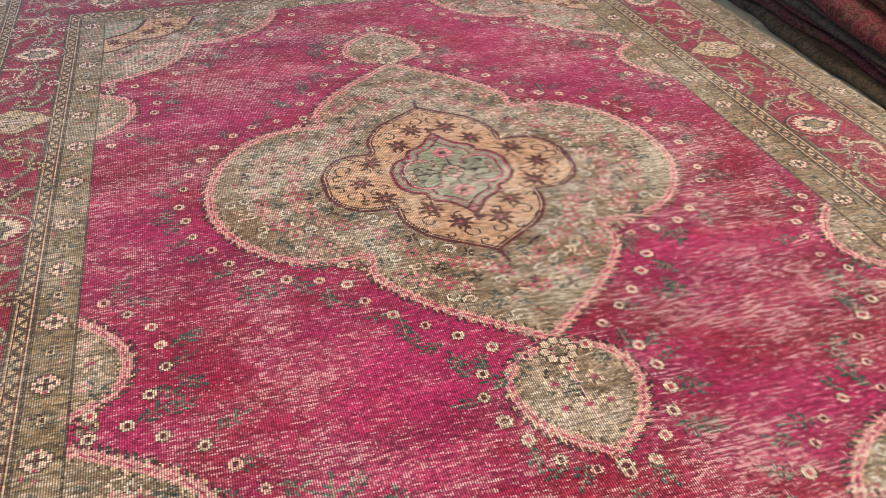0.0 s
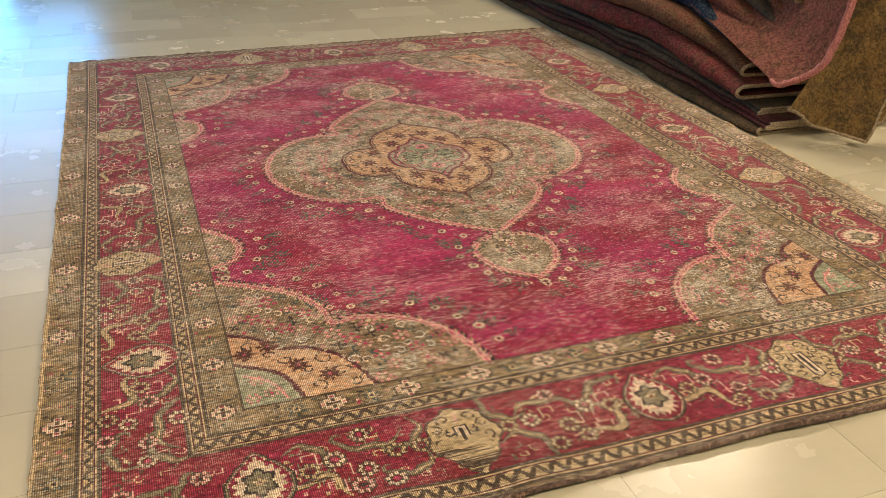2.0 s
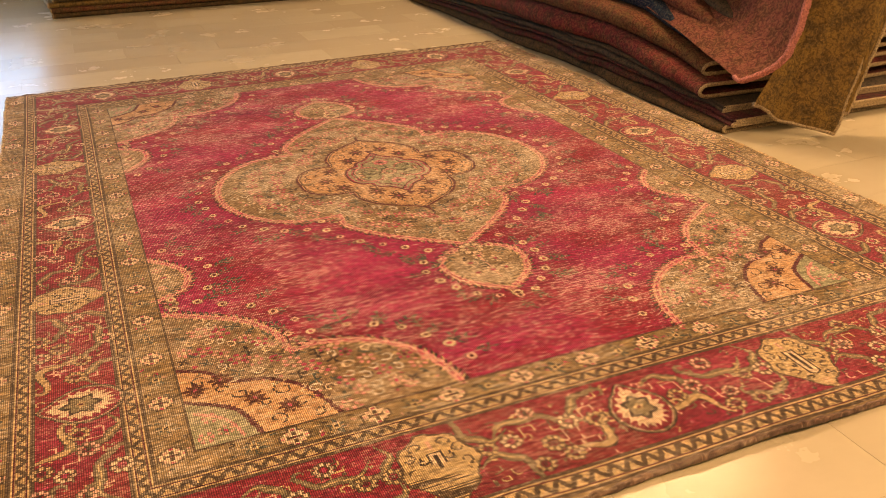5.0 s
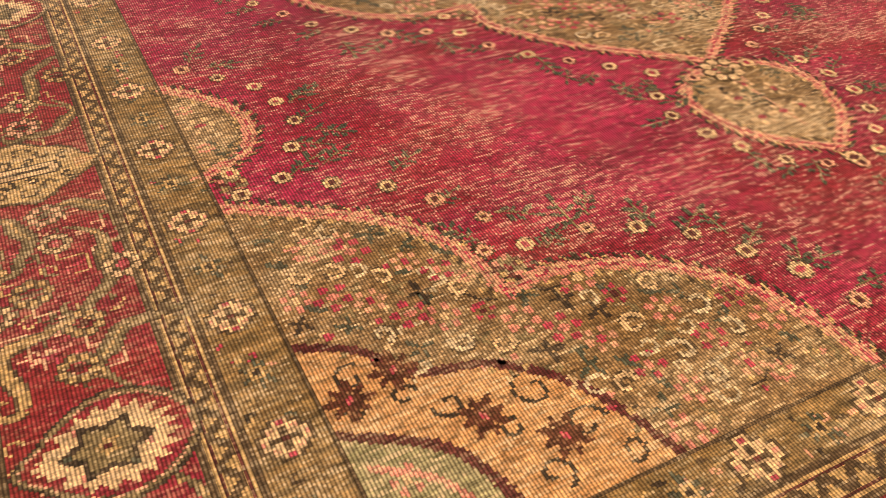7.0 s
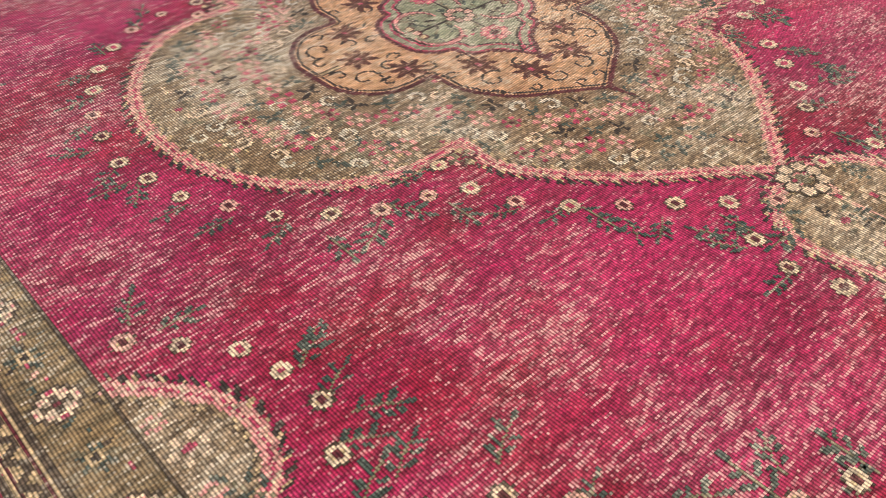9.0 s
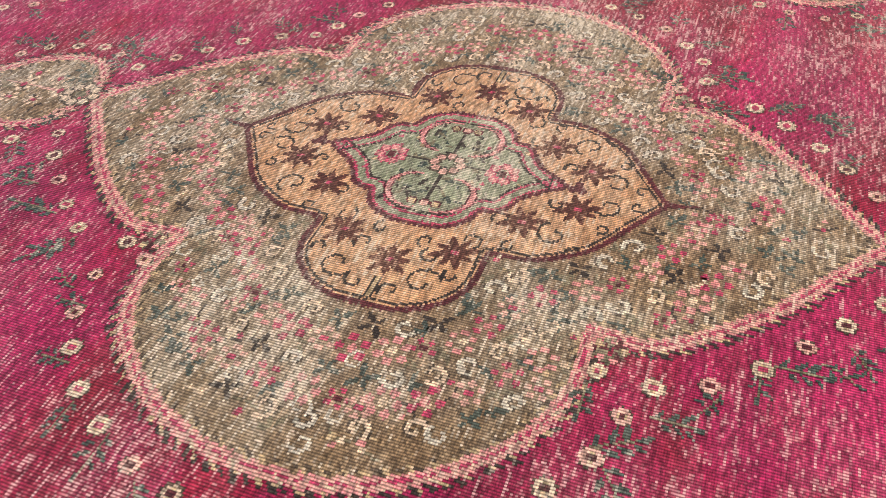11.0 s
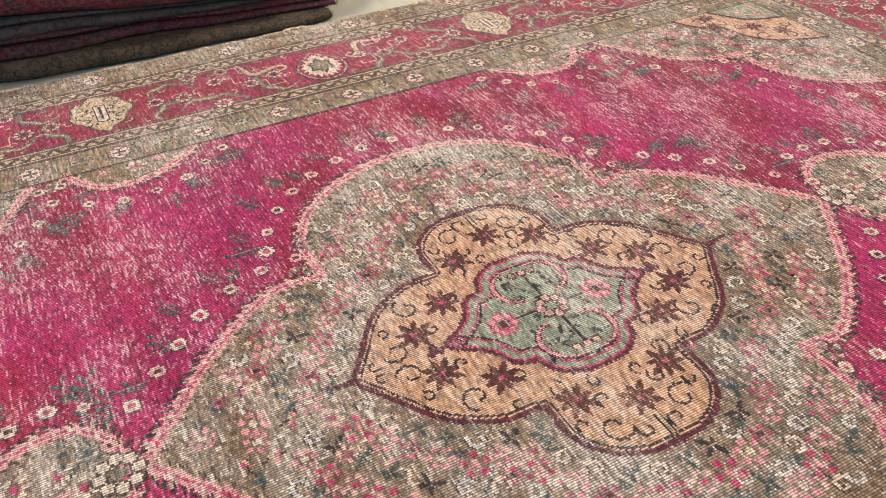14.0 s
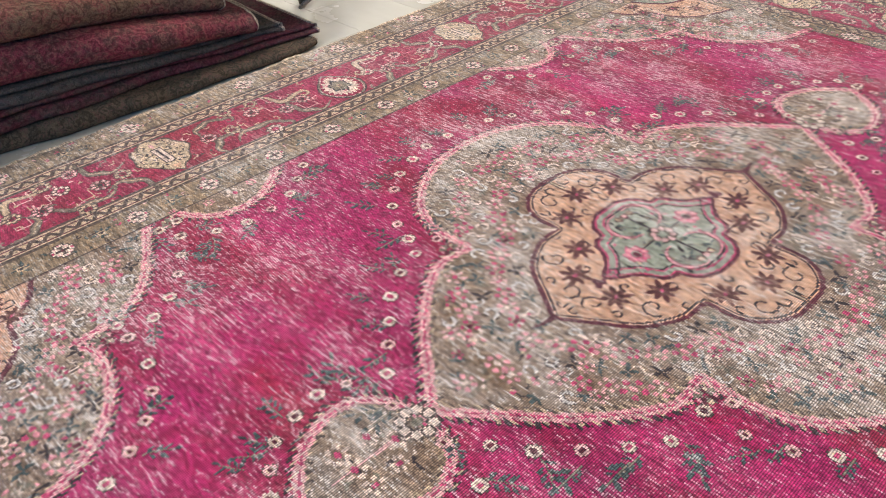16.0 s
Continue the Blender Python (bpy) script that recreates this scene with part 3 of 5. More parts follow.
BORDER_BLOSSOMS = [Motif(blossom_mesh, CREAM, ROSE), Motif(blossom_mesh, TAN, MAROON), Motif(blossom_mesh, SALMON, DARK)]
BIG_ROSETTE = Motif(blossom_mesh, CREAM, SAGE, 8, 0.046)
POM = [Motif(blossom_mesh, PINK, CREAM, 6, 0.021, None), Motif(blossom_mesh, ROSE, PINK, 5, 0.021, None), Motif(blossom_mesh, SALMON, ROSE, 6, 0.019, None),
       Motif(blossom_mesh, ROSE, MAROON, 5, 0.017, None)]
PALE_FLOWER = Motif(blossom_mesh, CREAM, ROSE, 6, 0.036, None)


def cross_flower_mesh():
    """A stepped pale lozenge with a dark cross in it and rosy tips, as in the beige borders."""
    sh = Sheet()
    for grow, z, mat in ((0.004, 0, UMBER), (0.0, E2, CREAM)):
        for w, h in ((0.036, 0.012), (0.024, 0.024), (0.012, 0.036)):
            w, h = w + grow, h + grow
            flat(sh, [(-w, -h), (w, -h), (w, h), (-w, h)], z + w * 1e-4, mat)
    for i in range(4):
        a = math.pi / 2 * i
        c, n = math.cos(a), math.sin(a)
        flat(sh, moved([(0.006, -0.0034), (0.022, -0.0034), (0.022, 0.0034), (0.006, 0.0034)], 0, 0, a), 2 * E2, UMBER)
        flat(sh, moved([(0.017, -0.007), (0.022, -0.007), (0.022, 0.007), (0.017, 0.007)], 0, 0, a), 2.2 * E2, UMBER)
        disc(sh, 0.0055, 2 * E2, ROSE if i % 2 else PINK, cx=0.031 * c, cy=0.031 * n, n=6)
        disc(sh, 0.0045, 2 * E2, SALMON, cx=0.018 * (c - n), cy=0.018 * (c + n), n=6)
    disc(sh, 0.006, 3 * E2, MAROON, n=8)
    return sh.mesh("cross_flower")


def dark_flower_mesh(seed):
    r_ = random.Random(seed)
    sh = Sheet()
    for i in range(9):
        a = 2 * math.pi * i / 9
        leaflet(sh, 0.008 * math.cos(a), 0.008 * math.sin(a), a + r_.uniform(-0.5, 0.5), r_.uniform(0.016, 0.03), 0, LEAF if i % 3 else SAGE)
    disc(sh, 0.012, E2, TAN, 6, 0.002)
    disc(sh, 0.006, 2 * E2, DARK, 5, 0.001)
    return sh.mesh("dark_flower")


CROSS = Motif(cross_flower_mesh)
DARK_FLOWERS = [Motif(dark_flower_mesh, i) for i in range(3)]

# beige borders: cross flowers and dark flowers by turns
for sx in (-1, 1):
    for i in range(-9, 10):
        j = rnd.uniform(-0.006, 0.006)
        put("cross_flower" if i % 2 else "dark_flower", CROSS if i % 2 else DARK_FLOWERS[i % 3], outer_borders[sx], sx * 1.452, i * 0.1995 + j, 2,
            0, 0.9)
        if abs(i) <= 7:
            put("cross_flower", CROSS, inner_border, sx * 1.05, i * 0.207 - 0.01, 2, 0, 0.82)
for sy in (-1, 1):
    for i in range(-9, 10):
        put("cross_flower" if i % 2 == 0 else "dark_flower", CROSS if i % 2 == 0 else DARK_FLOWERS[i % 3], inner_border, i * 0.0975, sy * 1.505, 2,
            0, 0.9)
for sx in (-1, 1):
    for i in range(-7, 8):
        put("dark_flower", DARK_FLOWERS[(i + 1) % 3], inner_border, sx * 1.05, min(1.5, i * 0.207 + 0.093), 2, rnd.uniform(-0.3, 0.3), 0.9)

# small flecks between the flowers of the beige borders
for side, obs in ((-1, outer_borders[-1]), (1, outer_borders[1]), (0, inner_border)):
    sh = Sheet()
    for i in range(420 if side else 900):
        if side:
            u, v = side * rnd.uniform(1.415, 1.49), rnd.uniform(-1.92, 1.92)
        elif i % 2:
            u, v = rnd.choice((-1, 1)) * rnd.uniform(1.012, 1.088), rnd.uniform(-1.52, 1.52)
        else:
            u, v = rnd.uniform(-0.99, 0.99), rnd.choice((-1, 1)) * rnd.uniform(1.475, 1.532)
        x, y, _ = place(u, v)
        mat = rnd.choice((UMBER, LEAF, UMBER, SALMON, TAN, DARK, ROSE))
        if i % 3:
            leaflet(sh, x, y, rnd.uniform(0, 6.28), rnd.uniform(0.01, 0.022), lay(1), mat)
        else:
            strip(sh, spiral(x, y, 0.008, rnd.uniform(0, 6), 0.7, 7, 0.4), 0.004, 0.003, lay(1), mat)
    tagged(part("border_sprinkle", sh, obs, "small dark and rosy flecks"), kind="stuff")

# rosettes and leaf sprigs that follow the outlines across the crimson field


def sprig_mesh(seed):
    r_ = random.Random(seed)
    sh = Sheet()
    x = 0.0
    strip(sh, [(0, 0), (0.03, 0.004), (0.065, 0)], 0.003, 0.002, 0, SAGE)
    for i in range(r_.randint(5, 7)):
        side = -1 if i % 2 else 1
        x = 0.008 + 0.009 * i
        leaflet(sh, x, side * 0.002, side * r_.uniform(0.6, 1.2), r_.uniform(0.018, 0.03), E2, LEAF)
    leaflet(sh, 0.06, 0, 0, 0.024, E2, LEAF)
    return sh.mesh("leaf_sprig")


SPRIGS = [Motif(sprig_mesh, i) for i in range(5)]


def follow(outline, off, step, closed, side, parent, skip=0.0, sprig_out=0.03, start=0.0):
    pts = resample(outline, 0.01, closed)
    ns = normals(pts, closed)
    line = [(p[0] - side * q[0] * off, p[1] - side * q[1] * off) for p, q in zip(pts, ns)]
    line = resample(line, step, closed)
    ns = normals(line, closed)
    for i, (p, q) in enumerate(zip(line, ns)):
        if abs(p[0]) > 0.975 or abs(p[1]) > 1.445:
            continue
        if any((p[0] - a) ** 2 + (p[1] - b) ** 2 < 0.055 ** 2 for a, b in ROSETTE_SPOTS):
            continue
        ROSETTE_SPOTS.append(p)
        put("rosette", ROSETTES[rnd.randrange(3)], field, p[0] + rnd.uniform(-0.005, 0.005), p[1] + rnd.uniform(-0.005, 0.005), 7,
            rnd.uniform(0, 6), rnd.uniform(0.82, 0.98))
        for k in range(2):
            a = math.atan2(-side * q[1], -side * q[0]) + rnd.uniform(-0.9, 0.9)
            d = sprig_out + rnd.uniform(-0.012, 0.02)
            u, v = p[0] - side * q[0] * d * 0.5 - side * q[1] * rnd.uniform(-0.035, 0.035), p[1] - side * q[1] * d * 0.5 + rnd.uniform(-0.03, 0.03)
            if abs(u) < 0.95 and abs(v) < 1.42 and rnd.random() < (0.8 if k == 0 else 0.25):
                SPRIG_SPOTS.append((u, v, a))


SPRIG_SPOTS, ROSETTE_SPOTS = [], []


def inside(pts, x, y):
    hit = False
    for (x0, y0), (x1, y1) in zip(pts, pts[1:] + pts[:1]):
        if (y0 > y) != (y1 > y) and x < (x1 - x0) * (y - y0) / (y1 - y0) + x0:
            hit = not hit
    return hit


follow(MED_LOOP, 0.075, 0.0815, True, 1, field)
for sy in (-1, 1):
    follow(mirror(PEND[8:], 1, sy) + mirror(PEND[8:-1], -1, sy)[::-1], 0.055, 0.067, False, -sy, field)
for sx, sy in itertools.product((-1, 1), (-1, 1)):
    follow(mirror(CORNER, sx, sy), 0.08, 0.08, False, sx * sy, field)
    follow(mirror(ARCH, sx, sy), 0.075, 0.073, False, sx * sy, field)
for u, v, a in SPRIG_SPOTS:
    put("leaf_sprig", SPRIGS[rnd.randrange(5)], field, u, v, 6, a, rnd.uniform(0.75, 1.1))

# notch ornaments beside the medallion and corner pieces
def notch_mesh():
    sh = Sheet()
    for i in range(7):
        disc(sh, 0.011, 0, MAROON if i % 2 else SAGE, 5, 0.003, cx=0.016 * math.cos(i * 0.9), cy=0.016 * math.sin(i * 0.9), n=10)
    for i in range(5):
        disc(sh, 0.006, E2, TAN if i % 2 else PINK, 5, 0.001, cx=0.019 * math.cos(i * 1.3 + 0.4), cy=0.019 * math.sin(i * 1.3 + 0.4), n=8)
    return sh.mesh("notch_flower")


NOTCH = Motif(notch_mesh)
for sx, sy in itertools.product((-1, 1), (-1, 1)):
    put("notch_flower", NOTCH, field, sx * 0.352, sy * 0.388, 5, rnd.uniform(0, 3), 1.05)
    put("notch_flower", NOTCH, field, sx * 0.672, sy * 1.115, 5, rnd.uniform(0, 3), 1.0)
    put("notch_flower", NOTCH, field, sx * 0.965, sy * 0.775, 5, rnd.uniform(0, 3), 1.0)

# scattered flowers, curls and leaves on the drab grounds
CURL_A = spiral(0, 0, 0.016, 0, 0.85, 12, 0.35)
CURL_B = [(-0.02 + 0.04 * i / 12, 0.008 * math.sin(i / 12 * 6.28)) for i in range(13)]


def ground_rows(outline, ok, parent, depths, closed=False, side=1):
    """Rows of flowers and pale curls that follow a panel's outline across the drab ground; gives back their places."""
    sh, taken = Sheet(), []
    pts = resample(outline, 0.008, closed)
    ns = normals(pts, closed)
    for row, depth in enumerate(depths):
        line = [(p[0] - side * q[0] * depth, p[1] - side * q[1] * depth) for p, q in zip(pts, ns)]
        line = [p for p in line if min((p[0] - a[0]) ** 2 + (p[1] - a[1]) ** 2 for a in pts[::3]) > (depth * 0.88) ** 2]
        for n, p in enumerate(line):
            if not ok(*p) or any((p[0] - a) ** 2 + (p[1] - b) ** 2 < 0.047 ** 2 for a, b in taken):
                continue
            taken.append(p)
            u, v = p[0] + rnd.uniform(-0.004, 0.004), p[1] + rnd.uniform(-0.004, 0.004)
            wx, wy, _ = place(u, v)
            pick, rot = rnd.random(), rnd.uniform(0, 6.28)
            if row % 2:
                put("blossom", POM[(0, 1, 2, 1, 0, 3)[(len(taken) + row) % 6]], parent, u, v, 5, rot, rnd.uniform(1.2, 1.5))
            elif pick < 0.6:
                curl = moved(CURL_A, wx, wy, rot, rnd.uniform(0.95, 1.3), 1 if n % 2 else -1)
                strip(sh, curl, 0.0125, 0.010, lay(4), UMBER)
                strip(sh, curl, 0.009, 0.006, lay(5), WHITE if pick < 0.4 else CREAM)
            else:
                for j in range(4):
                    leaflet(sh, wx, wy, rot + j * 1.4, rnd.uniform(0.018, 0.03), lay(4), LEAF if pick < 0.86 else DARK)
    if sh.f:
        tagged(part("curl_sprinkle", sh, parent, "pale hooked curls in rows"), kind="stuff")
    return taken


def ground_scatter(ok, bounds, gap, parent, count, taken):
    sh = Sheet()
    spots, tries = [], 0
    x0, x1, y0, y1 = bounds
    while tries < count:
        tries += 1
        x, y = rnd.uniform(x0, x1), rnd.uniform(y0, y1)
        if not ok(x, y) or any((x - a) ** 2 + (y - b) ** 2 < gap * gap for a, b in spots):
            continue
        if any((x - a) ** 2 + (y - b) ** 2 < 0.026 ** 2 for a, b in taken):
            continue
        spots.append((x, y))
    for x, y in spots:
        kind, rot, pick = rnd.random(), rnd.uniform(0, 6.28), rnd.randrange(4)
        u, v = x + rnd.uniform(-0.006, 0.006), y + rnd.uniform(-0.006, 0.006)
        wx, wy, _ = place(u, v)
        if kind < 0.08:
            put("blossom", POM[pick], parent, u, v, 5, rot, rnd.uniform(0.85, 1.3))
        elif kind < 0.3:
            strip(sh, moved(CURL_A if pick % 2 else CURL_B, wx, wy, rot, rnd.uniform(0.8, 1.2)), 0.0068, 0.005, lay(5) + 0.00005, WHITE if pick else CREAM)
        elif kind < 0.82:
            for j in range(3):
                leaflet(sh, wx, wy, rot + j * 1.1, rnd.uniform(0.016, 0.028), lay(4), LEAF if pick < 2 else SAGE)
        else:
            for j in range(3):
                disc(sh, rnd.uniform(0.004, 0.007), lay(5), (PINK, TAN, ROSE, CREAM)[(pick + j) % 4], 5, 0.001, cx=wx + rnd.uniform(-0.02, 0.02),
                     cy=wy + rnd.uniform(-0.02, 0.02), n=8)
            strip(sh, moved([(-0.022, 0), (0, 0.007), (0.022, 0)], wx, wy, rot), 0.003, 0.002, lay(4), SAGE if pick % 2 else DARK)
    if sh.f:
        tagged(part("ground_sprinkle", sh, parent, "small pale curls and dark leaves"), kind="stuff")


def shrink(pts, k):
    return [(p[0] * k, p[1] * k) for p in pts]


MED_IN, OR_OUT = shrink(MED_LOOP, 0.92), shrink(OR_LOOP, 1.07)
ROW_DEPTHS = (0.038, 0.085, 0.132, 0.178, 0.222, 0.268, 0.312)
rows_at = ground_rows(OR_LOOP, lambda x, y: inside(MED_IN, x, y), medallion, ROW_DEPTHS, True)
ground_scatter(lambda x, y: inside(MED_IN, x, y) and not inside(OR_OUT, x, y), (-0.66, 0.66, -0.74, 0.74), 0.026, medallion, 5200, rows_at)
CORNER_LOOP = [(p[0] * 0.985 + 0.03, p[1] * 0.985 + 0.035) for p in CORNER] + [(0.985, 1.45)]
PANEL = spline([(1.0, 1.13), (0.93, 1.165), (0.87, 1.235)], 0.01) + spline([(0.87, 1.235), (0.78, 1.26), (0.70, 1.34), (0.655, 1.465)], 0.01)[1:]
PANEL_LOOP = PANEL + [(1.0, 1.465)]
corner_obs = [o for o in rug.children if o.name.startswith("corner_piece")]
for corner, (sx, sy) in zip(corner_obs, itertools.product((-1, 1), (-1, 1))):
    def on_ground(x, y):
        return inside(CORNER_LOOP, x * sx, y * sy) and not inside(PANEL_LOOP, x * sx, y * sy) and abs(x) < 0.975 and abs(y) < 1.44
    rows_at = ground_rows(mirror(PANEL, sx, sy), on_ground, corner, ROW_DEPTHS, False, sx * sy)
    ground_scatter(on_ground, (min(sx * 0.35, sx), max(sx * 0.35, sx), min(sy * 0.85, sy * 1.46), max(sy * 0.85, sy * 1.46)), 0.028, corner, 1800, rows_at)

# maroon star flowers and scrolls on apricot
def star_mesh():
    sh = Sheet()
    disc(sh, 0.026, 0, STAR_BROWN, 8, 0.011, sharp=True, n=32)
    for i in range(4):
        leaflet(sh, 0, 0, i * math.pi / 2 + 0.4, 0.04, 0, STAR_BROWN)
    disc(sh, 0.006, E2 * 2, ROSE, 4, 0.002, n=16)
    return sh.mesh("star_flower")


STAR = Motif(star_mesh)


def scroll_mesh(r, a, turns):
    sh = Sheet()
    strip(sh, spiral(0, 0, r * 1.1, a, turns, 22, 0.28), 0.005, 0.004, 0, DARK)
    return sh.mesh("scroll")


spots = []
for sx, sy in itertools.product((-1, 1), (-1, 1)):
    m_ = sx * sy
    for (x, y, r, a, t_) in ((0.302, 0.072, 0.03, -1.2, 0.95), (0.335, 0.03, 0.018, 2.4, -0.8), (0.245, 0.06, 0.018, 0.6, 0.8), (0.134, 0.243, 0.028, 0.4, 0.95),
                             (0.165, 0.285, 0.014, 2.0, -0.7), (0.035, 0.318, 0.026, 1.8, 0.95), (0.02, 0.365, 0.014, 4.0, -0.7), (0.12, 0.15, 0.018, 2.2, -0.8),
                             (0.185, 0.18, 0.014, 0.0, 0.8), (0.188, 0.115, 0.02, 3.6, 0.85), (0.055, 0.225, 0.014, 1.0, 0.8), (0.205, 0.045, 0.015, 3.0, -0.8),
                             (0.275, 0.115, 0.014, 1.0, 0.7), (0.095, 0.315, 0.013, 3.0, 0.8)):
        spots.append((x * sx + rnd.uniform(-0.004, 0.004), y * sy + rnd.uniform(-0.004, 0.004), r, a if m_ > 0 else math.pi - a, t_ * m_))
for x, y, r, a, t_ in spots:
    put("scroll", Motif(scroll_mesh, r, a, t_), medallion, x, y, 4)
for sx in (-1, 1):  # little stalk between two scrolls at the round ends
    s = Sheet()
    ends = [place(sx * 0.315, 0)[:2], place(sx * 0.362, 0)[:2]]
    strip(s, ends, 0.012, 0.012, lay(4), DARK)
    strip(s, ends, 0.005, 0.005, lay(5), TAN)
    part("stalk", s, medallion)
for sx, sy in itertools.product((-1, 1), (-1, 1)):
    for x, y in ((0.223, 0.098), (0.058, 0.265), (0.118, 0.182)):
        put("star_flower", STAR, medallion, x * sx, y * sy, 5, rnd.uniform(0, 0.5), 1.1)
for sx in (-1, 1):
    put("star_flower", STAR, medallion, 0.272 * sx, 0.0, 5, 0.3, 1.1)
    sh = Sheet()
    wx, wy, _ = place(0, 0.252 * sx)
    disc(sh, 0.015, lay(6), MAROON, 3, 0.005, cx=wx, cy=wy, n=18)
    strip(sh, [place(0, 0.222 * sx)[:2], (wx, wy)], 0.014, 0.006, lay(6), MAROON)
    part("finial", sh, medallion)
    sh = Sheet()
    strip(sh, [place(0, 0.405 * sx)[:2], place(0.006, 0.44 * sx)[:2], place(0.012, 0.465 * sx)[:2]], 0.018, 0.004, lay(6), MAROON, 0.009)
    part("finial", sh, medallion)

# grey-green centre: rosette, two rose flowers, bent leaves
sh = Sheet()
for sx, sy in itertools.product((-1, 1), (-1, 1)):
    cx, cy, _ = place(0.082 * sx, 0.03 * sy)
    arc = spiral(cx, cy, 0.056, math.atan2(-0.3 * sy, sx), 0.55 * sx * sy, 18, 0.75)
    strip(sh, arc, 0.003, 0.004, lay(6), MAROON, 0.017)
    strip(sh, arc, 0.002, 0.003, lay(7), PINK, 0.010)
    for j in range(22):
        x, y, _ = place(sx * rnd.uniform(0.008, 0.115), sy * rnd.uniform(0.01, 0.075))
        leaflet(sh, x, y, rnd.uniform(0, 6), rnd.uniform(0.014, 0.026), lay(5), (LEAF, DARK, SAGE)[j % 3])
    for j in range(4):
        x, y, _ = place(sx * rnd.uniform(0.02, 0.08), sy * rnd.uniform(0.05, 0.15))
        disc(sh, 0.005, lay(6), (ROSE, TAN)[j % 2], 5, 0.001, cx=x, cy=y, n=8)
for sx in (-1, 1):
    strip(sh, [place(0, 0)[:2], place(0.06 * sx, 0)[:2], place(0.125 * sx, 0)[:2]], 0.004, 0.004, lay(5), DARK)
    strip(sh, [place(0, 0)[:2], place(0, 0.06 * sx)[:2], place(0, 0.1 * sx)[:2]], 0.004, 0.004, lay(5), DARK)
    for j in range(3):
        x, y, _ = place(0.118 * sx, -0.022 + 0.022 * j)
        disc(sh, 0.011, lay(6), MAROON, cx=x, cy=y, n=8)
        disc(sh, 0.0075, lay(7), TAN if j != 1 else SALMON, 5, 0.001, cx=x, cy=y, n=10)
part("centre_leaves", sh, medallion, "bent rose leaves and dark stems")
put("centre_rosette", Motif(blossom_mesh, SALMON, TEAL, 8, 0.036), medallion, 0, 0, 8)
for sy in (-1, 1):
    put("rose_flower", Motif(blossom_mesh, PINK, MAROON, 7, 0.033, ROSE), medallion, 0, 0.108 * sy, 7, 0.2)

# pendants: pale flowers on the drab ground, a rosette where they touch the medallion
pend_obs = [o for o in rug.children if o.name.startswith("pendant")]
for pend, sy in zip(pend_obs, (-1, 1)):
    for x, y in ((0.045, 0.90), (-0.045, 0.90), (0.0, 0.965), (0.05, 0.965), (-0.05, 0.965), (0, 0.865)):
        put("pale_flower", PALE_FLOWER, pend, x, y * sy, 5, rnd.uniform(0, 3), rnd.uniform(0.6, 0.85))
    put("tip_rosette", BIG_ROSETTE, pend, 0, 0.808 * sy, 10, 0, 0.95)
    put("tip_rosette", ROSETTES[0], pend, 0, 1.125 * sy, 7, 0, 1.1)
    sh = Sheet()
    strip(sh, [place(0, 0.83 * sy)[:2], place(0, 0.93 * sy)[:2], place(0, 1.02 * sy)[:2]], 0.006, 0.003, lay(4), SALMON)
    part("stem", sh, pend)
    sh = Sheet()
    for i in range(10):
        x, y, _ = place(rnd.uniform(-0.08, 0.08), sy * rnd.uniform(0.86, 0.99))
        leaflet(sh, x, y, rnd.uniform(0, 6), 0.025, lay(4), SAGE if i % 2 else DARK)
    tagged(part("leaf_sprinkle", sh, pend, "small dark leaves"), kind="stuff")
for o, (sx, sy) in zip([o for o in rug.children if o.name.startswith("side_arch")], itertools.product((-1, 1), (-1, 1))):
    for x, y in ((0.965, 0.59), (0.975, 0.66), (0.98, 0.53)):
        put("pale_flower", PALE_FLOWER if y == 0.59 else POM[0], o, x * sx, y * sy, 5, rnd.uniform(0, 3), 0.75)

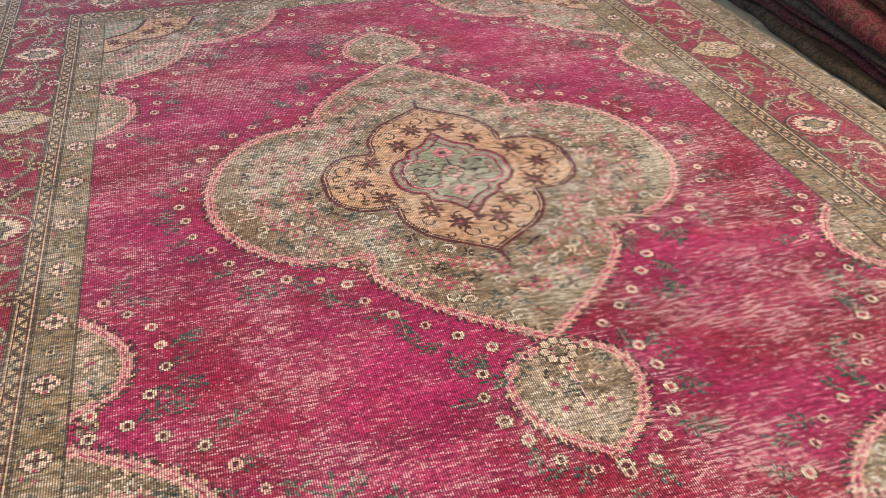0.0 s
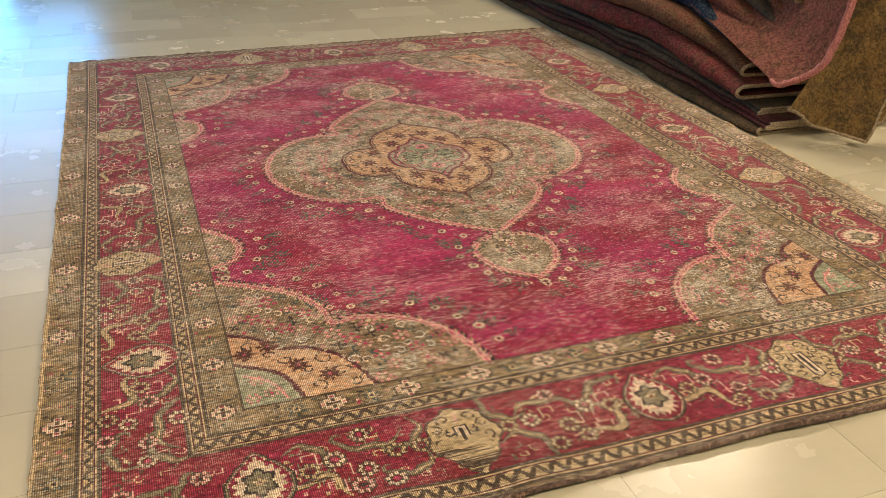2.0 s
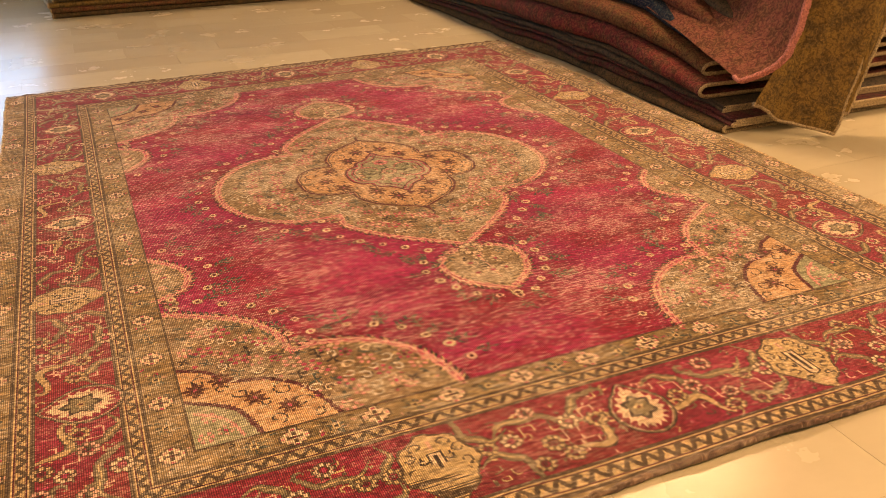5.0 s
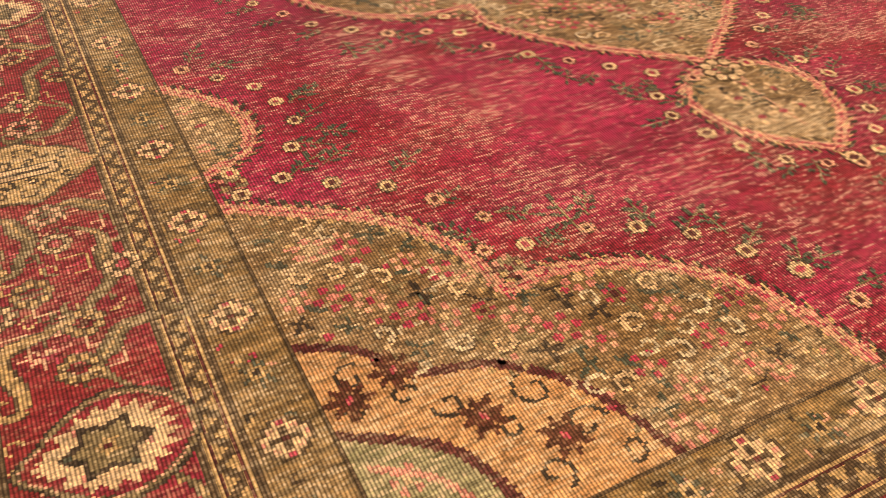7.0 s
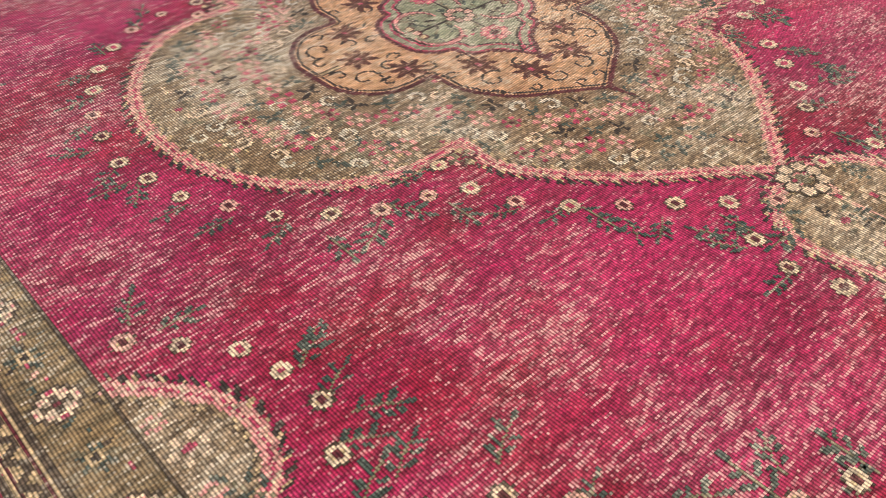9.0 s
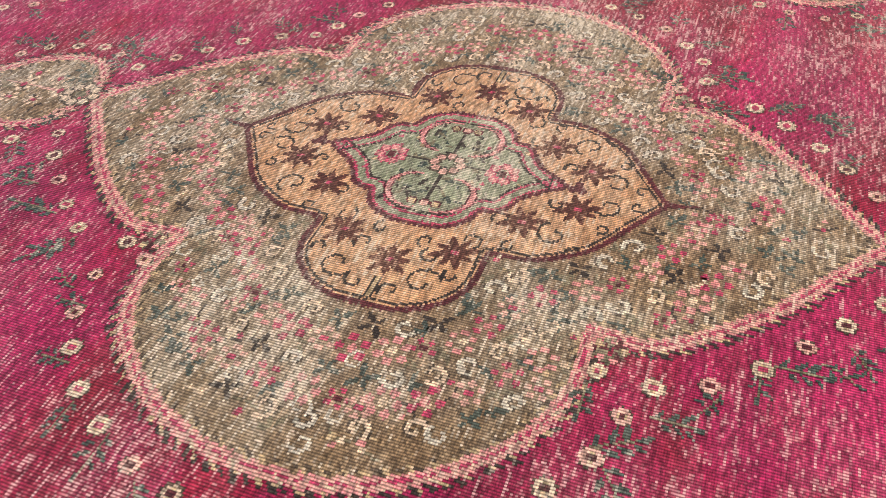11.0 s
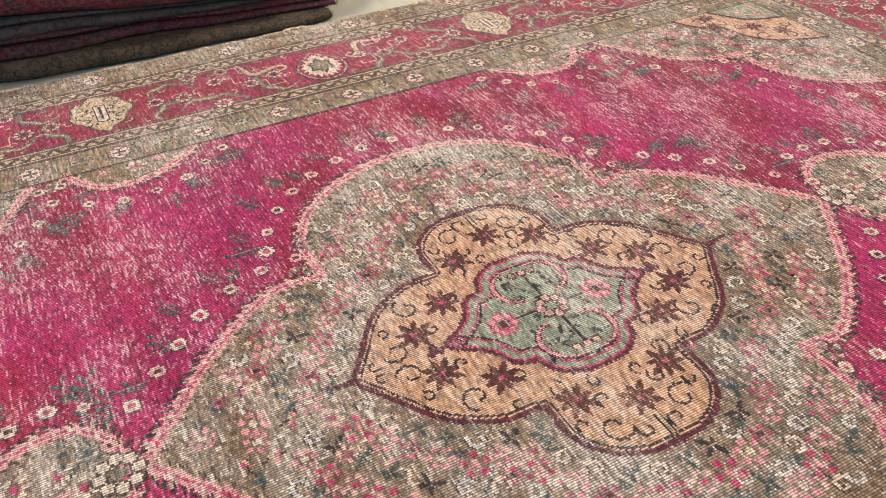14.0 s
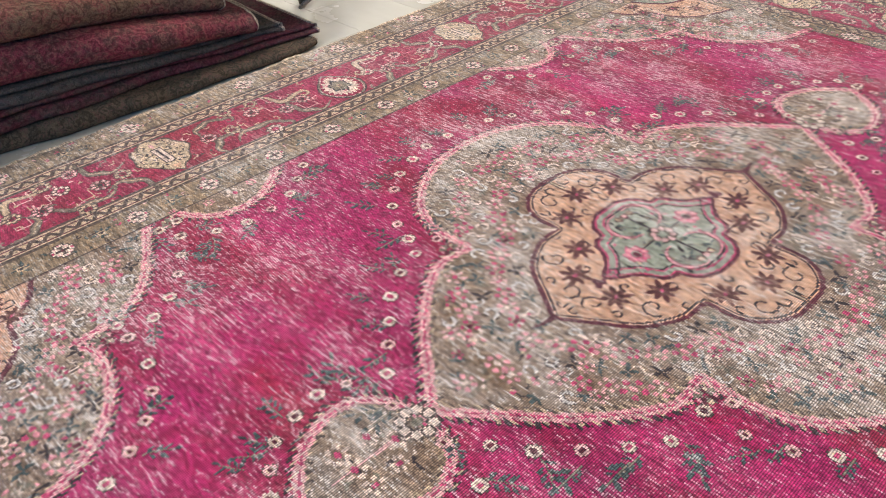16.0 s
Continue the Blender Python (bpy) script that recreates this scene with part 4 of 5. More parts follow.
# apricot panels and a grey-green tip in each corner
for corner, (sx, sy) in zip(corner_obs, itertools.product((-1, 1), (-1, 1))):
    s = Sheet()
    fill(s, mirror(PANEL_LOOP, sx, sy), lay(3), APRICOT)
    pts = resample(mirror(PANEL, sx, sy), 0.006)
    ribbon(s, pts, -0.006, 0.006, lay(5), MAROON, 0.0015)
    part("apricot_panel", s, corner, "apricot corner panel with maroon outline")
    s = Sheet()
    tip = mirror(spline([(1.0, 1.275), (0.93, 1.315), (0.88, 1.36), (0.845, 1.465)], 0.01), sx, sy)
    fill(s, tip + [(sx, 1.465 * sy)], lay(4), TEAL)
    ribbon(s, resample(tip, 0.006), -0.007, 0.005, lay(6), MAROON, 0.002)
    inner = moved(tip, 0.028 * sx, 0.03 * sy)
    ribbon(s, [p for p in inner if abs(p[0]) < 0.99 and abs(p[1]) < 1.455], -0.004, 0.004, lay(7), PINK, 0.001)
    part("tip_panel", s, corner, "grey-green corner tip with maroon outline")
    for x, y, r, a, t_ in ((0.95, 1.205, 0.022, 1, 0.9), (0.86, 1.29, 0.02, 3, 0.9), (0.76, 1.31, 0.026, 2, 0.95), (0.73, 1.38, 0.026, 0, 0.9), (0.70, 1.43, 0.018, 4, 0.9),
                 (0.80, 1.42, 0.022, 5, 0.9), (0.97, 1.25, 0.016, 5, 0.8), (0.81, 1.35, 0.015, 1, 0.9), (0.905, 1.255, 0.017, 0, 0.9)):
        put("scroll", Motif(scroll_mesh, r, a, t_ * sx * sy), corner, sx * x, sy * y, 4)
    for x, y in ((0.90, 1.215), (0.835, 1.32), (0.765, 1.385), (0.965, 1.235)):
        put("star_flower", STAR, corner, x * sx, y * sy, 6, rnd.uniform(0, 1), 0.9)
    for x, y in ((0.95, 1.36), (0.92, 1.42), (0.97, 1.43)):
        put("blossom", POM[0] if x > 0.94 else POM[2], corner, x * sx, y * sy, 6, rnd.uniform(0, 1), 1.1)

# main border: shields, palmettes, scrolling leaves, blossoms


def tear(length, width, n=26, blunt=0.62):
    """A teardrop with its tip at +x."""
    out = []
    for i in range(n):
        a = 2 * math.pi * i / n
        x = math.cos(a)
        w = math.sin(a) * (1 - 0.42 * max(0, x) ** 1.5) * (1 if x < 0 else 1 - 0.25 * x)
        out.append((x * length / 2, w * width / 2 * (1.0 if x < blunt else 0.85)))
    return out


def shield_mesh():
    sh = Sheet()
    flat(sh, tear(0.205, 0.165), 0, DARK)
    flat(sh, tear(0.197, 0.156), E2, SAGE)
    flat(sh, tear(0.189, 0.146), 1.5 * E2, SALMON)
    flat(sh, tear(0.186, 0.142), 2 * E2, UMBER)
    flat(sh, tear(0.182, 0.138), 3 * E2, BORDER_RED)
    core = []
    for i, p in enumerate(tear(0.176, 0.130, 44)):
        k = 1.0 if i % 2 else 0.76
        core.append((p[0] * k + 0.004, p[1] * k))
    flat(sh, core, 4 * E2, CREAM)
    disc(sh, 0.036, 5 * E2, DARK, 6, 0.007, n=24, sx=1.2)
    disc(sh, 0.029, 6 * E2, SAGE, 6, 0.006, n=24, sx=1.15)
    disc(sh, 0.012, 7 * E2, TAN, 5, 0.003, n=15)
    disc(sh, 0.005, 8 * E2, MAROON, n=8)
    for a in (0.0, 2.2, -2.2):
        leaflet(sh, 0.03 * math.cos(a), 0.03 * math.sin(a), a, 0.02, 5 * E2, LEAF)
    for a in (-0.9, 0.9, 2.9):
        disc(sh, 0.006, 5 * E2, PINK, cx=0.045 * math.cos(a), cy=0.04 * math.sin(a), n=7)
    return sh.mesh("shield_flower")


def palmette_mesh():
    sh = Sheet()
    for length, width, z, mat in ((0.232, 0.182, 0, UMBER), (0.219, 0.168, E2, TAN)):
        flat(sh, [(p[0] * (1 - 0.07 * (i // 3 % 2)), p[1] * (1 - 0.09 * (i // 3 % 2))) for i, p in enumerate(tear(length, width, 48))], z, mat)
    for sgn in (-1, 1):
        for x, y, r, a, t_ in ((-0.075, 0.028, 0.017, 1, 0.8), (-0.045, 0.055, 0.017, 3, 0.8), (-0.005, 0.055, 0.016, 0, 0.8), (0.03, 0.042, 0.014, 2, 0.8),
                               (-0.03, 0.03, 0.012, 5, 0.8), (0.058, 0.025, 0.01, 1, 0.8), (0.005, 0.03, 0.01, 4, 0.7)):
            strip(sh, spiral(x, sgn * y, r, a * sgn, t_ * sgn, 10, 0.3), 0.005, 0.004, 2 * E2, UMBER if r > 0.013 else DARK)
    flat(sh, [(-0.05, -0.016), (0.045, -0.016), (0.055, 0), (0.045, 0.016), (-0.05, 0.016)], 2 * E2, DARK)
    flat(sh, [(-0.046, -0.012), (0.042, -0.012), (0.05, 0), (0.042, 0.012), (-0.046, 0.012)], 3 * E2, CREAM)
    flat(sh, [(-0.04, -0.003), (0.035, -0.003), (0.035, 0.003), (-0.04, 0.003)], 4 * E2, DARK)
    flat(sh, [(0.072, -0.014), (0.1, 0), (0.072, 0.014)], 2 * E2, APRICOT)
    leaflet(sh, -0.055, 0, math.pi, 0.035, 3 * E2, SALMON)
    r_ = random.Random(5)
    for _ in range(34):
        x, y, a = r_.uniform(-0.1, 0.075), r_.uniform(0.024, 0.075), r_.uniform(0, 3.1)
        if (x / 0.1) ** 2 + (y / 0.078) ** 2 < 0.9 and not (x > 0.02 and y > 0.055):
            for sgn in (-1, 1):
                strip(sh, moved([(-0.006, 0), (0.006, 0.001)], x, sgn * y, a * sgn), 0.004, 0.003, 2 * E2, (DARK, SAGE, CREAM)[int(x * 1000) % 3])
    return sh.mesh("palmette")


SHIELD, PALMETTE = Motif(shield_mesh), Motif(palmette_mesh)


def scroll_leaf_mesh(bend, length, mat):
    sh = Sheet()
    pts = [(length * (i / 14 - 0.5), bend * (math.sin(i / 14 * math.pi) - 0.5) + 0.012 * math.sin(i / 14 * 9)) for i in range(15)]
    hook = spiral(pts[-1][0] - 0.0, pts[-1][1] - 0.02, 0.02, math.pi / 2, -0.7, 8, 0.5)
    for w, z, m_ in ((0.030, 0, UMBER), (0.020, E2, mat)):
        strip(sh, pts, 0.004, w * 0.6, z, m_, w)
        strip(sh, hook, w * 0.6, 0.004, z + E2 * 0.5, m_)
    strip(sh, pts[2:-3], 0.003, 0.003, 2 * E2, TAN, 0.005)
    return sh.mesh("scroll_leaf")


SCROLLS = [Motif(scroll_leaf_mesh, 0.05, 0.17, SAGE), Motif(scroll_leaf_mesh, -0.045, 0.15, TAN), Motif(scroll_leaf_mesh, 0.06, 0.12, SAGE)]
BRANCH = Sheet()


def segment(p0, p1, parity):
    """Leaves and blossoms of the border between two large motifs."""
    a, b = Vector(p0), Vector(p1)
    d = (b - a)
    half, t_ = d.length / 2, d.normalized()
    n_ = Vector((-t_.y, t_.x))
    if n_.dot((a + b) / 2) < 0:
        n_ = -n_  # outwards
    c = (a + b) / 2
    rot = math.atan2(t_.y, t_.x)

    def at(s_, w):
        p = c + t_ * s_ * half + n_ * w
        return p.x, p.y

    fl = 1 if parity else -1
    for s_, w, r_, k in ((-0.12 * fl, -0.055, 0.15 * fl, 0), (0.42 * fl, 0.055, 0.5 * fl, 1), (-0.45 * fl, 0.055, -0.5 * fl, 2), (0.5, -0.06, 0.9, 2), (-0.52, -0.062, 2.4, 2)):
        put("scroll_leaf", SCROLLS[k], main_border, *at(s_, w), 2, rot + r_ + (math.pi if fl < 0 else 0), min(1.0, half / 0.27))
    for s_, w in ((-0.3, -0.01), (0.02, 0.035), (0.3, -0.02), (0.12, 0.085), (-0.18, 0.09), (0.55, 0.0), (-0.02, -0.09), (-0.55, -0.005)):
        put("blossom", BORDER_BLOSSOMS[rnd.randrange(3)], main_border, *at(s_ * fl, w), 4, rnd.uniform(0, 3), rnd.uniform(1.0, 1.2))
    for s_, w, l in ((-0.3, -0.01, 0.25), (0.02, 0.035, 0.3), (0.3, -0.02, 0.3), (0.12, 0.085, 0.3)):
        q = [at(s_ * fl, w), at((s_ + l * 0.5) * fl, w + 0.004), at((s_ + l * 0.5) * fl, w - 0.035), at((s_ + l) * fl, w - 0.035), at((s_ + l) * fl, w - 0.015)]
        for e, f in zip(q, q[1:]):
            strip(BRANCH, [place(*e)[:2], place(*f)[:2]], 0.0042, 0.0042, lay(2), TAN if s_ < 0 else SALMON)


U_M, V_M = 1.25, 1.735
LONG = (-1.18, -0.612, 0.0, 0.612, 1.18)
SHORT = (-1.0, -0.515, 0.0, 0.515, 1.0)
for sx in (-1, 1):
    out = 0 if sx > 0 else math.pi
    for i, v in enumerate(LONG):
        if i % 2:
            put("palmette", PALMETTE, main_border, sx * (U_M + 0.005), v, 5, out + math.pi, 1.05)
        else:
            put("shield_flower", SHIELD, main_border, sx * (U_M - 0.012), v, 5, out, 0.98)
    for i in range(4):
        segment((sx * U_M, LONG[i]), (sx * U_M, LONG[i + 1]), i % 2)
    for sy in (-1, 1):
        segment((sx * U_M, sy * 1.18), (sx * U_M, sy * 1.70), sy > 0)
        for x, y in ((1.30, 1.80), (1.22, 1.74), (1.19, 1.82), (1.13, 1.68), (1.12, 1.79), (1.31, 1.69)):
            put("blossom", BORDER_BLOSSOMS[rnd.randrange(3)], main_border, sx * x, sy * y, 4, rnd.uniform(0, 3), 1.0)
        for x, y, a in ((1.27, 1.74, 0.8), (1.16, 1.75, 2.2), (1.10, 1.83, 0.2)):
            put("scroll_leaf", SCROLLS[2], main_border, sx * x, sy * y, 2, a * sx * sy, 1.0)
for sy in (-1, 1):
    out = math.pi / 2 * sy
    for i, u in enumerate(SHORT):
        if i % 2:
            put("palmette", PALMETTE, main_border, u, sy * (V_M + 0.01), 5, out, 1.1)
        else:
            put("shield_flower", SHIELD, main_border, u, sy * (V_M + 0.0), 5, out + math.pi, 1.0)
    for i in range(4):
        segment((SHORT[i], sy * V_M), (SHORT[i + 1], sy * V_M), i % 2)
for i in range(1300):
    along, cross = rnd.uniform(-1.0, 1.0), rnd.uniform(-1, 1)
    if i % 2:
        u, v = rnd.choice((-1, 1)) * (U_M + cross * 0.09), along * 1.84
    else:
        u, v = along * 1.12, rnd.choice((-1, 1)) * (V_M + cross * 0.115)
    x, y, _ = place(u, v)
    kind, rot, mat = rnd.random(), rnd.choice((0, 1.57, 3.14, 4.71)) + rnd.uniform(-0.2, 0.2), rnd.choice((SALMON, TAN, SAGE, ROSE, UMBER, TAN))
    if kind < 0.45:
        strip(BRANCH, moved([(0, 0), (0.02, 0.002), (0.022, 0.016)], x, y, rot), 0.005, 0.004, lay(1), mat)
    elif kind < 0.75:
        strip(BRANCH, spiral(x, y, 0.014, rot, 0.7, 8, 0.4), 0.0045, 0.0035, lay(1), mat)
    else:
        disc(BRANCH, 0.006, lay(1), mat, 5, 0.0015, cx=x, cy=y, n=8)
tagged(part("branchwork", BRANCH, main_border, "thin pale angular branches"), kind="stuff")

# overcast side edges and a rolled, frayed end cord
def cord(name, pts, r, mat, label, sides=7, lift=0.0):
    sh = Sheet()
    rows = []
    for i, (u, v) in enumerate(pts):
        a, b = pts[max(0, i - 1)], pts[min(len(pts) - 1, i + 1)]
        pa, pb = Vector(place(*a)), Vector(place(*b))
        d = (pb - pa).normalized()
        q = Vector((-d.y, d.x, 0))
        x, y, _ = place(u, v)
        rr = r * (1 + 0.45 * noise.noise((u * 37, v * 37, 2)) + 0.25 * noise.noise((u * 9, v * 9, 5)))
        x += q.x * 0.006 * noise.noise((u * 6, v * 6, 9)) + q.x * 0.002 * noise.noise((u * 45, v * 45, 3))
        y += q.y * 0.006 * noise.noise((u * 6, v * 6, 9)) + q.y * 0.002 * noise.noise((u * 45, v * 45, 3))
        z = FLOOR_Z + rr * 0.9 + lift * max(0, noise.noise((u * 2.3, v * 2.3, 7)))
        rows.append([(x + q.x * rr * math.cos(k * 2 * math.pi / sides), y + q.y * rr * math.cos(k * 2 * math.pi / sides), z + rr * math.sin(k * 2 * math.pi / sides))
                     for k in range(sides)])
    sh.grid(rows, mat, close=True)
    return part(name, sh, rug, label, smooth=True)


CORD_WOOL = wool("grey_brown_cord", (0.10, 0.062, 0.05), 0.3, 0.5, (0.21, 0.125, 0.09))
for sy in (-1, 1):
    cord("end_cord", [(-1.5 + 3.0 * i / 560, sy * 1.951) for i in range(561)], 0.0078, CORD_WOOL, "rolled frayed brown end of the rug", lift=0.012 if sy < 0 else 0.0)
for sx in (-1, 1):
    cord("side_cord", [(sx * 1.502, -1.95 + 3.9 * i / 520) for i in range(521)], 0.0075, TAN, "overcast wool side edge")

# one end of the rug does not lie flat: it rides up in waves


def ride(x, y):
    if y > -1.5:
        return 0.0
    across = sum(h * math.exp(-((x - c) / w) ** 2) for c, h, w in END_WAVES)
    return across * math.exp(-((y + 1.98) / 0.13) ** 2)


END_WAVES = ((-0.72, 0.026, 0.10), (-0.40, 0.010, 0.09), (0.25, 0.008, 0.14), (0.95, 0.010, 0.12))
for ob in rug.children_recursive:
    here = ob.matrix_world.translation if ob.parent is rug and ob.location.length == 0 else ob.location
    mesh = ob.data
    n_co = len(mesh.vertices)
    co = np.empty(n_co * 3)
    mesh.vertices.foreach_get("co", co)
    co = co.reshape(-1, 3)
    if not n_co or co[:, 1].min() + here[1] > -1.6:
        continue
    for c in co:
        c[2] += ride(c[0] + here[0], c[1] + here[1])
    if mesh.users > 1:
        ob.data = mesh = mesh.copy()
    mesh.vertices.foreach_set("co", co.ravel())
    mesh.update()

# ---------------------------------------------------------------- glazed front, added ceiling lights
ALU = node_mat("grey_aluminium")
ALU[2].inputs["Base Color"].default_value, ALU[2].inputs["Metallic"].default_value, ALU[2].inputs["Roughness"].default_value = (0.5, 0.5, 0.5, 1), 0.9, 0.4
GLASS = node_mat("window_glass")
GLASS[2].inputs["Transmission Weight"].default_value, GLASS[2].inputs["Roughness"].default_value, GLASS[2].inputs["IOR"].default_value = 1.0, 0.0, 1.45
window = thing("window_1", "wide glazed shop front with slim grey frame", "window", kind="structure")
n_pane = 3
pw = (WIN_X1 - WIN_X0) / n_pane
for i in range(n_pane + 1):
    s = Sheet()
    x = WIN_X0 + pw * i
    box(s, x - 0.03, x + 0.03, ROOM_Y1 + 0.03, ROOM_Y1 + 0.09, WIN_Z0, WIN_Z1, ALU[0], 0.004)
    part("window_frame", s, window)
for z in (WIN_Z0, WIN_Z1 - 0.06):
    s = Sheet()
    box(s, WIN_X0, WIN_X1, ROOM_Y1 + 0.032, ROOM_Y1 + 0.088, z, z + 0.06, ALU[0])
    part("window_frame", s, window)
for i in range(n_pane):
    s = Sheet()
    x = WIN_X0 + pw * i
    box(s, x + 0.03, x + pw - 0.03, ROOM_Y1 + 0.055, ROOM_Y1 + 0.063, WIN_Z0 + 0.06, WIN_Z1 - 0.06, GLASS[0])
    part("pane", s, window).visible_shadow = False
s = Sheet()
box(s, -60, 60, ROOM_Y1 + 0.2, 90, FLOOR_Z - 0.2, FLOOR_Z - 0.1, plaster("grey_paving", (0.25, 0.25, 0.24)))
tagged(new("ground", s.mesh("ground")), "plain grey paving outside", "ground", kind="structure")

# Glowing panels to go with the added ceiling lamps, all out of view.
ADDED_GLOW = node_mat("added_lamp_diffuser")
ADDED_GLOW[2].inputs["Emission Color"].default_value, ADDED_GLOW[2].inputs["Emission Strength"].default_value = (1, 0.95, 0.88, 1), 6.0
ADDED_GLOW[0].cycles.emission_sampling = "NONE"
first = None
for lx, ly in ADDED_LAMPS:
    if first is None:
        first = thing("ceiling_light", "flat white rectangular ceiling light, added out of view", "ceiling light", (lx, ly, ROOM_H), "ceiling lights")
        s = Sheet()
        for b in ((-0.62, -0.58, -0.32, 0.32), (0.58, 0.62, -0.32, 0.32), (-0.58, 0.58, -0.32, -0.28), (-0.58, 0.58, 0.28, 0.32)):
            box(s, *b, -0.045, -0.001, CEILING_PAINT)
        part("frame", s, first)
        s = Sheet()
        box(s, -0.575, 0.575, -0.275, 0.275, -0.03, -0.002, ADDED_GLOW[0])
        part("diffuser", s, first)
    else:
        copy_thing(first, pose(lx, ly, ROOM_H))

# ---------------------------------------------------------------- piles of folded rugs


def piled_wool(name, base, second, accent, seed):
    """Dark patterned wool of the folded rugs."""
    m, t, b = node_mat(name)
    pos = t.nodes.new("ShaderNodeNewGeometry").outputs["Position"]
    mp = t.nodes.new("ShaderNodeMapping")
    mp.inputs[1].default_value = (seed * 3.1, seed * 1.7, seed)
    t.links.new(pos, mp.inputs[0])
    p = mp.outputs[0]
    big = noise_at(t, p, 14.0, 5.0, 0.75)
    small = noise_at(t, p, 60.0, 5.0, 0.8)
    vine = t.nodes.new("ShaderNodeTexWave")
    vine.wave_type = "BANDS"
    for key, value in (("Scale", 9.0), ("Distortion", 17.0), ("Detail", 3.0), ("Detail Scale", 2.6)):
        vine.inputs[key].default_value = value
    t.links.new(p, vine.inputs["Vector"])
    fine = noise_at(t, p, 260.0, 3.0, 0.7)
    dark = tuple(c * 0.25 for c in base)
    col = mix_rgb(t, ramp(t, big, 0.42, 0.6), base, second)
    col = mix_rgb(t, ramp(t, vine.outputs["Fac"], 0.82, 0.92, 0, 0.45), col, accent)
    col = mix_rgb(t, ramp(t, vine.outputs["Fac"], 0.10, 0.2, 0.5, 0.0), col, dark)
    col = mix_rgb(t, ramp(t, small, 0.50, 0.66, 0, 0.6), col, dark)
    col = mix_rgb(t, ramp(t, small, 0.32, 0.43, 0.6, 0.0), col, accent)
    f2 = t.nodes.new("ShaderNodeCombineColor")
    v = math_node(t, "ADD", 0.0, math_node(t, "MULTIPLY", fine, 1.7))
    for i in range(3):
        t.links.new(v, f2.inputs[i])
    col = mix_rgb(t, 1.0, col, f2.outputs[0], "MULTIPLY")
    t.links.new(col, b.inputs["Base Color"])
    b.inputs["Roughness"].default_value = 0.9
    b.inputs["Specular IOR Level"].default_value = 0.12
    bump = t.nodes.new("ShaderNodeBump")
    bump.inputs["Strength"].default_value, bump.inputs["Distance"].default_value = 0.6, 0.004
    t.links.new(math_node(t, "ADD", fine, small), bump.inputs["Height"])
    t.links.new(bump.outputs[0], b.inputs["Normal"])
    return m


DYES = {
    "olive": piled_wool("olive_rug_wool", (0.075, 0.06, 0.035), (0.12, 0.085, 0.045), (0.16, 0.07, 0.05), 1),
    "maroon": piled_wool("maroon_rug_wool", (0.10, 0.025, 0.03), (0.07, 0.05, 0.035), (0.16, 0.06, 0.05), 2),
    "grey": piled_wool("grey_olive_rug_wool", (0.07, 0.065, 0.05), (0.10, 0.085, 0.06), (0.11, 0.05, 0.045), 3),
    "crimson": piled_wool("dusky_crimson_rug_wool", (0.21, 0.042, 0.046), (0.10, 0.05, 0.035), (0.27, 0.11, 0.075), 4),
    "brown": piled_wool("brown_rug_wool", (0.13, 0.075, 0.042), (0.19, 0.065, 0.045), (0.20, 0.14, 0.07), 5),
    "navy": piled_wool("navy_rug_wool", (0.015, 0.028, 0.06), (0.02, 0.05, 0.075), (0.11, 0.11, 0.09), 6),
    "russet": piled_wool("russet_rug_wool", (0.19, 0.065, 0.05), (0.14, 0.07, 0.045), (0.20, 0.11, 0.07), 7),
    "rose": piled_wool("dusky_rose_rug_wool", (0.25, 0.085, 0.07), (0.15, 0.07, 0.045), (0.34, 0.16, 0.11), 8),
    "moss": piled_wool("moss_green_rug_wool", (0.15, 0.13, 0.03), (0.11, 0.085, 0.03), (0.2, 0.16, 0.06), 9),
    "gold": piled_wool("old_gold_rug_wool", (0.26, 0.165, 0.066), (0.12, 0.085, 0.045), (0.30, 0.19, 0.08), 10),
}
def overcast(name, rgb):
    """Thick overcast stitching: mottled, fuzzy wool."""
    m, t, b = node_mat(name)
    pos = t.nodes.new("ShaderNodeNewGeometry").outputs["Position"]
    fuzz = noise_at(t, pos, 140.0, 3.0, 0.7)
    col = mix_rgb(t, ramp(t, fuzz, 0.35, 0.65), tuple(c * 0.45 for c in rgb), tuple(min(1, c * 1.25) for c in rgb))
    t.links.new(col, b.inputs["Base Color"])
    b.inputs["Roughness"].default_value = 0.95
    bump = t.nodes.new("ShaderNodeBump")
    bump.inputs["Strength"].default_value, bump.inputs["Distance"].default_value = 1.0, 0.006
    t.links.new(fuzz, bump.inputs["Height"])
    t.links.new(bump.outputs[0], b.inputs["Normal"])
    return m


BINDING = overcast("cream_rug_binding", (0.40, 0.31, 0.20))
ROSE_BINDING = overcast("rose_rug_binding", (0.55, 0.21, 0.20))


def serpentine(width, height, plies, sheet_t):
    """The middle line of a sheet folded to and fro, its first fold at x = 0."""
    gap = (height - sheet_t) / max(1, plies - 1)
    r = gap / 2
    pts = []
    for k in range(plies):
        z = sheet_t / 2 + gap * k
        run = [(width - r, z), (width * 0.5, z), (r + 0.03, z), (r, z)]
        pts += run if k % 2 == 0 else run[::-1]
        if k < plies - 1:
            for j in range(1, 6):
                a = math.pi * j / 6
                if k % 2 == 0:
                    pts.append((r - r * math.sin(a), z + r - r * math.cos(a)))
                else:
                    pts.append((width - r + r * math.sin(a), z + r - r * math.cos(a)))
    return pts


